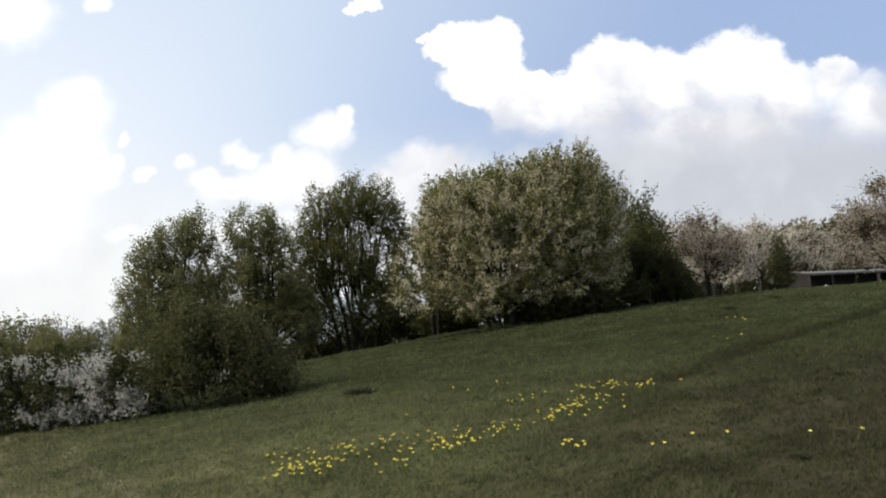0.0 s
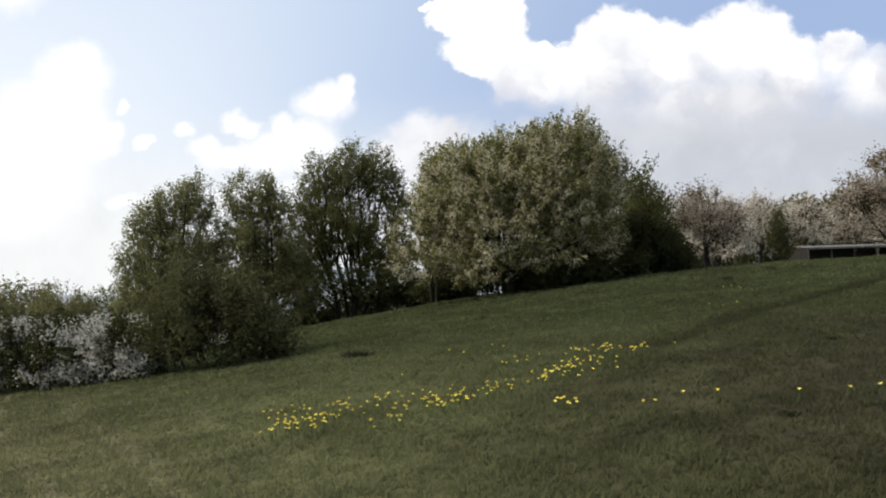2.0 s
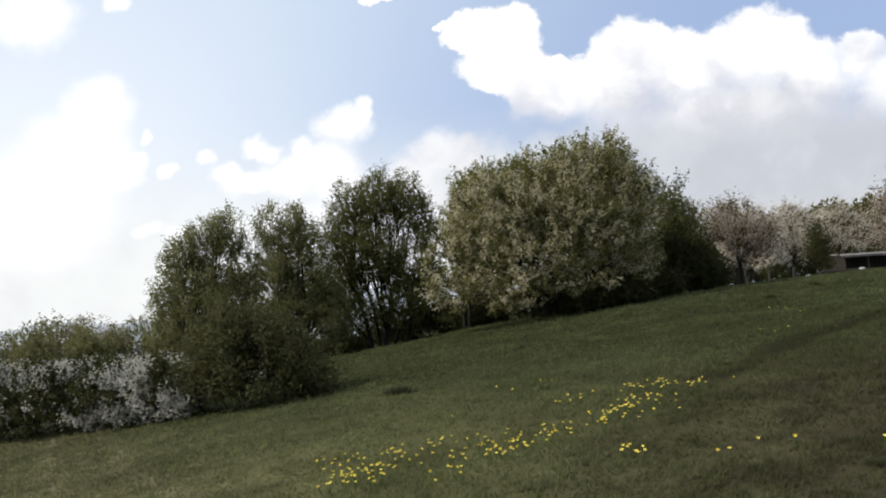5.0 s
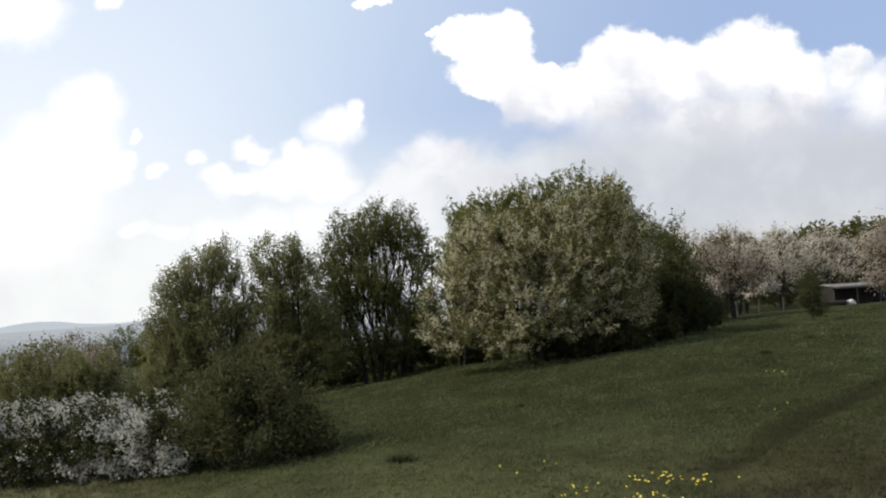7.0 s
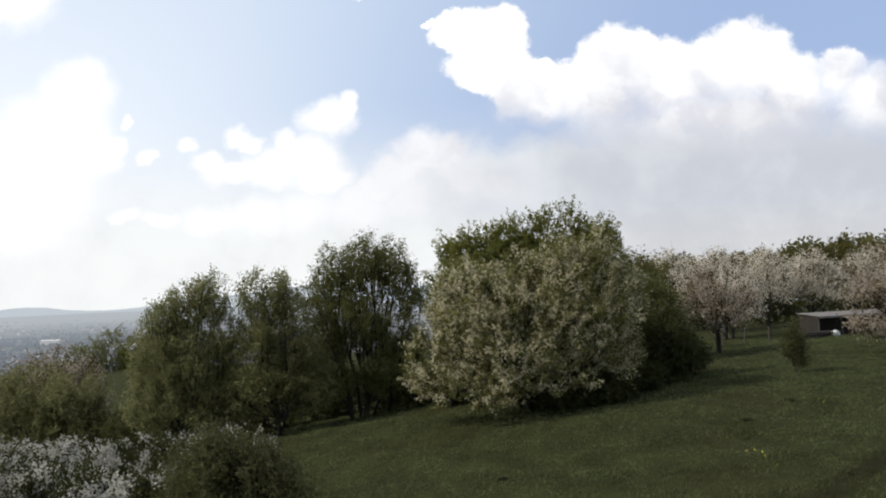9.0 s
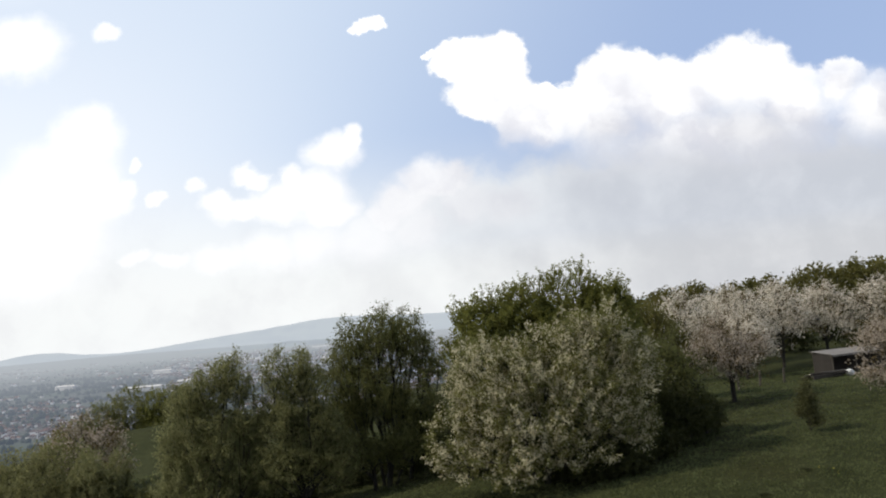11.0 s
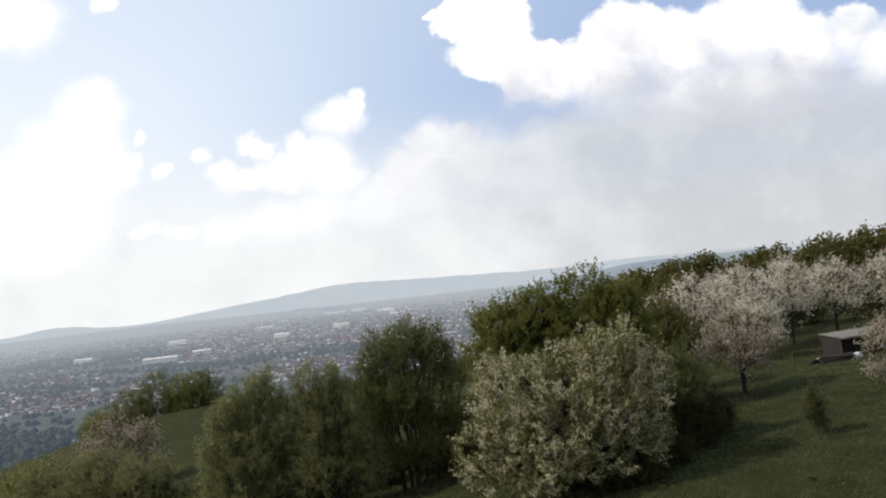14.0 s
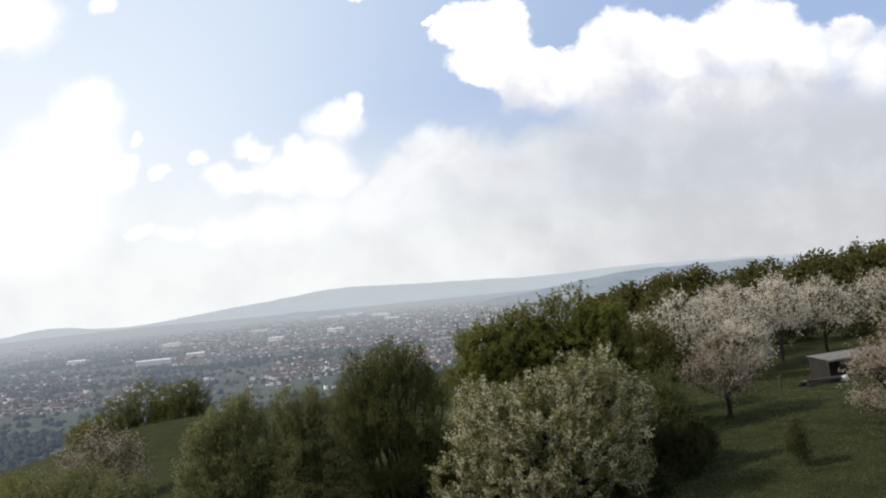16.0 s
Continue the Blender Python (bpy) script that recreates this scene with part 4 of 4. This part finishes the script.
# dark tussocks
TUSSOCK = Mat("tussock_grass")
TUSSOCK = TUSSOCK.done(TUSSOCK.mix(TUSSOCK.island(), (0.020, 0.024, 0.009), (0.056, 0.060, 0.022)), 0.8)
for k, (x, y, r) in enumerate([(-1.05, 14.2, 0.32), (1.6, 17.2, 0.16), (8.6, 19.6, 0.18), (10.6, 21.2, 0.2), (5.6, 9.4, 0.10), (3.6, 6.6, 0.08)]):
    q = np.random.default_rng(300 + k)
    m = 260
    at = q.normal(0, 0.42, (m, 2)) * r
    turn = q.uniform(0, 6.283, m)
    tall = r * q.uniform(0.2, 0.55, m) * np.exp(-((at / r) ** 2).sum(1) * 0.8)
    foot = np.stack([at[:, 0], at[:, 1], np.full(m, -0.02)], -1)
    side = np.stack([np.cos(turn), np.sin(turn), 0 * turn], -1) * 0.012
    tip = foot + np.stack([at[:, 0] * 0.7, at[:, 1] * 0.7, tall + 0.03], -1)
    tussock = new("grass_tussock", mesh_from("grass_tussock", np.stack([foot - side, foot + side, tip], 1).reshape(-1, 3), np.arange(3 * m).reshape(-1, 3), TUSSOCK, False))
    place(tussock, x, y, ground_z(x, y))
    tagged(tussock, "dark matted tussock in the meadow grass", "tussock", "grass tussocks")

# yellow flowers in a loose band, a few alone
YELLOW = Mat("yellow_petal")
YELLOW = YELLOW.done(YELLOW.mix(YELLOW.n.new("ShaderNodeObjectInfo").outputs["Random"], (0.62, 0.46, 0.03), (0.75, 0.66, 0.12)), 0.6)
STEM = Mat("flower_stem").done((0.05, 0.08, 0.02), 0.7)


def flower_meshes(seed):
    r = random.Random(seed)
    v, f = tube([(0, 0, -0.02), (0.004, 0.002, 0.05), (0.0, 0.006, 0.11)], [0.004, 0.0035, 0.003], 5)
    stem = mesh_from("stem", v, f, STEM)
    verts, faces = [(0, 0.006, 0.115)], []
    petals = 11
    for i in range(petals):
        a, w = 6.2832 * i / petals, 0.26
        q = 0.022 * r.uniform(0.85, 1.15)
        b = len(verts)
        for da, k, z in ((-w, 0.55, 0.012), (0, 1.0, 0.014 + 0.006 * r.random()), (w, 0.55, 0.012)):
            verts.append((q * k * math.cos(a + da), 0.006 + q * k * math.sin(a + da), 0.115 + z))
        faces.append((0, b, b + 1, b + 2))
    return stem, mesh_from("head", verts, faces, YELLOW, False)


FLOWERS = []
for k in range(3):
    flower = thing("dandelion", (0, 9 + k, ground_z(0, 9 + k)), "small yellow meadow flower on a short stem", "flower", "yellow meadow flowers")
    stem, head = flower_meshes(k)
    part("stem", stem, flower, "thin green stem")
    part("head", head, flower, "yellow petals")
    FLOWERS.append(flower)
BAND = [(-1.1, 9.4, 20), (-0.8, 9.35, 36), (-1.4, 10.2, 10), (-0.6, 10.1, 14), (-0.1, 10.4, 8), (0.1, 8.9, 8), (0.5, 10.2, 8), (0.6, 9.5, 26), (0.8, 9.5, 14), (1.2, 9.7, 7),
        (1.4, 9.9, 14), (1.8, 11.2, 8), (1.9, 9.9, 12), (2.3, 10.2, 34), (2.7, 10.5, 12), (2.8, 11.3, 10), (3.1, 11.1, 12), (3.4, 10.8, 10), (1.1, 12.6, 4), (2.0, 8.5, 8), (2.9, 7.9, 4), (7.5, 17.0, 5), (11.0, 21.0, 4), (6.0, 14.0, 3), (8.6, 12.4, 3), (4.2, 7.3, 4), (5.2, 6.4, 3)]
rng = random.Random(8)
for x, y, count in BAND:
    for k in range(count):
        px, py = x - 0.08 + rng.gauss(0, 0.11 + 0.004 * count), y - 0.6 + rng.gauss(0, 0.10 + 0.005 * count)
        if count < 6:
            px, py = px + rng.gauss(0, 0.2), py + rng.gauss(0, 0.3)
        copy = copy_thing(FLOWERS[rng.randrange(3)], pose(px, py, ground_z(px, py) + 0.03, rng.uniform(-12, 12) + 14, rng.uniform(-14, 14), rng.uniform(-60, 60)))
        copy.scale = (1.0, 1.0, rng.uniform(0.8, 1.2))

# ---- the valley: town, woods and hills far off ----


def hazy(name, colour_of, haze, share=None, clear=1800.0):
    """Distant backdrop material: surface colour mixed with a glowing haze colour, stronger with the distance, or by one
    share for the far hills.
    """
    m = Mat(name)
    m.done(colour_of(m), 0.9)
    # haze is painted in as emission, there is no volume
    haze_glow = m.n.new("ShaderNodeEmission")
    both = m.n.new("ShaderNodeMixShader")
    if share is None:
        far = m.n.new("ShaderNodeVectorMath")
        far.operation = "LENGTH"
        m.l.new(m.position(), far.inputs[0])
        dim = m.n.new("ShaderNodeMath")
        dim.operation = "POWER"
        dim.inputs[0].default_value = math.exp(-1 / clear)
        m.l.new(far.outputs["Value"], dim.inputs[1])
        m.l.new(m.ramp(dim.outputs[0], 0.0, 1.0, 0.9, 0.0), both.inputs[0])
        m.put(haze_glow.inputs[0], m.mix(m.ramp(far.outputs["Value"], 700, 3400), haze, (0.52, 0.56, 0.61)))
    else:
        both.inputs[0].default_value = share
        haze_glow.inputs[0].default_value = (*haze, 1)
    m.l.new(m.bsdf.outputs[0], both.inputs[1]), m.l.new(haze_glow.outputs[0], both.inputs[2])
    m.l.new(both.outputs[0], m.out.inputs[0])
    return m.m


def valley_colour(m):
    where = m.position()
    plots = m.mix(m.ramp(m.noise(where, 0.02, 5.0, 0.65), 0.42, 0.6), (0.035, 0.045, 0.026), (0.10, 0.095, 0.075))
    return m.mix(m.ramp(m.noise(where, 0.004, 4.0), 0.45, 0.6), plots, (0.045, 0.06, 0.03))


# valley floor with the haze mixed into its colour by distance
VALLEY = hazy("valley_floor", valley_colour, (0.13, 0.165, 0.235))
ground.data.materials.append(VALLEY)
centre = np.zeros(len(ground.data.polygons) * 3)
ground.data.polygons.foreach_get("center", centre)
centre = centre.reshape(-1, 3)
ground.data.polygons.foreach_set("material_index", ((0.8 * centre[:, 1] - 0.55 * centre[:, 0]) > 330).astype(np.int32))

# town and woods carry the same painted haze glow
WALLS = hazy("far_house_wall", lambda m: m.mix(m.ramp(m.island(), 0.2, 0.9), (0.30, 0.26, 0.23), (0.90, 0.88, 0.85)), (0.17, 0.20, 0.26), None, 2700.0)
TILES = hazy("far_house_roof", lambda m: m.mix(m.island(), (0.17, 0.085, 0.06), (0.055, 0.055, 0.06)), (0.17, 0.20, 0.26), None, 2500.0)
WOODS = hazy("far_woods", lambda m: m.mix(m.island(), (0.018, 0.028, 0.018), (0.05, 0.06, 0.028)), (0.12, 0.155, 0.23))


def house_geometry(x, y, z, length, depth, wall, roof, turn):
    c, s_ = math.cos(turn), math.sin(turn)
    corners = [(-length / 2, -depth / 2), (length / 2, -depth / 2), (length / 2, depth / 2), (-length / 2, depth / 2)]
    spin = lambda a, b, h: (x + a * c - b * s_, y + a * s_ + b * c, z + h)
    low = [spin(a, b, -3) for a, b in corners]
    high = [spin(a, b, wall) for a, b in corners]
    eaves = [spin(a * 1.06, b * 1.12, wall - 0.2) for a, b in corners]
    ridge = [spin(-length / 2, 0, wall + roof), spin(length / 2, 0, wall + roof)]
    walls = low + high
    return walls, [(0, 1, 5, 4), (1, 2, 6, 5), (2, 3, 7, 6), (3, 0, 4, 7)], eaves + ridge, [(0, 1, 5, 4), (2, 3, 4, 5), (0, 4, 3, 3), (1, 2, 5, 5)]


def town_places(rng, n):
    """Houses in rows along curving streets: a dense middle up the valley, an outlying quarter nearer on the left, gaps between."""
    out = []
    while len(out) < n:
        y = 900 * (3.6 ** rng.random())
        u = rng.uniform(-0.74, 0.10)
        x = u * y
        share = 0.10
        if u > -0.43 and 1450 < y < 3000:
            share = 0.95 if y < 2500 else 0.6
        elif u > -0.30 and 1040 < y < 1330:
            share = 0.85
        elif u < -0.46 and y < 1400:
            share = 0.36
        if 1300 < y < 1450 and -0.48 < u < -0.16:
            share = 0.05
        share *= min(1.0, max(0.15, 0.75 + 1.5 * noise.noise(Vector((x * 0.004, y * 0.003, 2.0)))))
        street = noise.noise(Vector((x * 0.011, y * 0.004, 5.0)))
        if rng.random() > share or abs(street) < 0.05:
            continue
        for k in range(rng.randrange(1, 4)):
            out.append((x + k * rng.uniform(11, 17), y + k * rng.uniform(-3, 3)))
    return out[:n]


rng = random.Random(21)
wv, wf, rv, rf = [], [], [], []
for x, y in town_places(rng, 3000):
    small = 0.72 if y < 1400 else 1.0
    g = house_geometry(x, y, ground_z(x, y), small * rng.uniform(6, 11), small * rng.uniform(5, 8), rng.uniform(2.5, 5.5), rng.uniform(1.2, 2.4), rng.choice((0.1, 0.4, 1.6, 1.9)) + rng.uniform(-0.2, 0.2))
    wf += [tuple(i + len(wv) for i in f) for f in g[1]]
    wv += g[0]
    rf += [tuple(i + len(rv) for i in f) for f in g[3]]
    rv += g[2]
town = thing("town_houses", (0, 0, 0), "pale far-off town houses with red and grey roofs", "houses", kind="stuff")


def loose_mesh(name, verts, faces, mat):
    me = bpy.data.meshes.new(name)
    me.from_pydata(verts, [], [tuple(dict.fromkeys(f)) for f in faces])
    me.materials.append(mat)
    return me


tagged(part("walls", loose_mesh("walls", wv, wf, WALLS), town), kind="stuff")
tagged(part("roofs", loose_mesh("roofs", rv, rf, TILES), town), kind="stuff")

# the larger halls of the town stand out one by one
HALLS = [(-700, 1530, 75), (-640, 1620, 40), (-560, 2900, 90), (-470, 3000, 70), (-330, 2750, 60), (-300, 2650, 45), (-1000, 1750, 50), (-520, 1900, 45), (-380, 2050, 50), (-900, 2100, 60), (-240, 2350, 50), (-700, 2350, 55)]
for x, y, l in HALLS:
    g = house_geometry(0, 0, 0, l, 18, 9, 2.5, rng.uniform(-0.3, 0.3))
    hall = thing("factory_hall", (x, y, ground_z(x, y)), "long pale hall among the town houses", "hall", "halls in the town")
    part("wall", loose_mesh("wall", g[0], g[1], WALLS), hall)
    part("roof", loose_mesh("roof", g[2], g[3], WALLS), hall, "bright flat roof")


def clump(rng, x, y, z, r, verts, faces):
    b = len(verts)
    for i in range(6):
        a = 1.047 * i + rng.uniform(-0.3, 0.3)
        verts.append((x + r * math.cos(a) * rng.uniform(0.8, 1.2), y + r * math.sin(a), z + rng.uniform(-1, 1)))
    for i in range(6):
        a = 1.047 * i + 0.5
        verts.append((x + 0.8 * r * math.cos(a), y + 0.8 * r * math.sin(a), z + r * rng.uniform(0.8, 1.3)))
    verts.append((x, y, z + r * rng.uniform(1.4, 1.9)))
    for i in range(6):
        n = (i + 1) % 6
        faces.extend([(b + i, b + n, b + 6 + i), (b + n, b + 6 + n, b + 6 + i), (b + 6 + i, b + 6 + n, b + 12)])


verts, faces = [], []
for _ in range(6400):
    y = 430 * (6.8 ** rng.random())
    x = rng.uniform(-0.76, 0.75) * y
    u = x / y
    belt = (1290 < y < 1450 and -0.48 < u < -0.14) or (u < -0.38 and 1640 < y < 2000 + 200 * math.sin(x * 0.01)) or (y < 760 and u < 0.1) or (u < -0.4 and 1000 < y < 1700 and math.sin(y * 0.03 + x * 0.004) > 0.2)
    if not belt and noise.noise(Vector((x * 0.0022, y * 0.008, 7.0))) < 0.12 and rng.random() < 0.72:
        continue
    for k in range(rng.randrange(3, 6) if belt else rng.randrange(1, 3)):
        px, py = x + rng.gauss(0, 20), y + rng.gauss(0, 6)
        clump(rng, px, py, ground_z(px, py) - 1, rng.uniform(2.6, 5.2), verts, faces)
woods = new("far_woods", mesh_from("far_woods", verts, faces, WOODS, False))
tagged(woods, "dark tree belts between the houses of the valley, bluish with painted haze", "woods", kind="stuff")


def ridge(name, label, y, across, heights, mat, foot):
    u = np.linspace(across[0], across[-1], 260)
    h = np.interp(u, across, heights)
    h = np.convolve(np.pad(h, 6, mode="edge"), np.ones(13) / 13, "valid")
    h = h + np.array([0.0011 * noise.fractal(Vector((q * 30, y * 0.01, 0)), 1.0, 2.0, 5) for q in u])
    rows = []
    for k, f in ((0.90, 0.0), (0.94, 0.45), (0.975, 0.85), (1.0, 1.0), (1.03, 0.8)):
        z = foot + (h * y - foot) * f
        rows.append(np.stack([u * y * k, np.full_like(u, y * k), z], -1))
    v = np.concatenate(rows)
    m = len(u)
    i, j = np.meshgrid(np.arange(4), np.arange(m - 1), indexing="ij")
    f = np.stack([i * m + j, i * m + j + 1, (i + 1) * m + j + 1, (i + 1) * m + j], -1).reshape(-1, 4)
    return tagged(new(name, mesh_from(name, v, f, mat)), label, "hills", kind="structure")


def wooded(m):
    where = m.position()
    return m.mix(m.ramp(m.noise(where, 0.006, 6.0, 0.6), 0.42, 0.6), (0.15, 0.17, 0.11), (0.03, 0.045, 0.03))


# each ridge glows in a fixed haze colour over its woods
ridge("backdrop", "wooded hills on the horizon in pale blue painted haze", 4500, (-0.9, -0.70, -0.64, -0.613, -0.58, -0.487, -0.428, -0.343, -0.258, -0.174, -0.09, 0.0, 0.116, 0.24, 0.404, 0.486, 0.62, 0.9),
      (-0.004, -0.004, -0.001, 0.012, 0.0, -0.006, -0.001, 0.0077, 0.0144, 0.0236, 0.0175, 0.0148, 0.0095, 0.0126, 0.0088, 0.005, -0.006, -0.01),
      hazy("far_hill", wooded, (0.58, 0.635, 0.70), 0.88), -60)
ridge("backdrop", "low wooded hill beyond the town in bluish painted haze", 3600, (-0.72, -0.598, -0.513, -0.429, -0.344, -0.218, -0.094, 0.03, 0.2), (-0.03, -0.0191, -0.0195, -0.0147, -0.0104, -0.0069, -0.0146, -0.0236, -0.03),
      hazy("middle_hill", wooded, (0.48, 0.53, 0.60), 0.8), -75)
ridge("backdrop", "wooded ridge beyond the valley in dark blue painted haze", 3100, (-0.02, 0.056, 0.097, 0.156, 0.24, 0.322, 0.429, 0.484, 0.619, 0.9), (-0.03, -0.0139, -0.0113, -0.0039, 0.0061, 0.0062, 0.0063, -0.004, -0.02, -0.03),
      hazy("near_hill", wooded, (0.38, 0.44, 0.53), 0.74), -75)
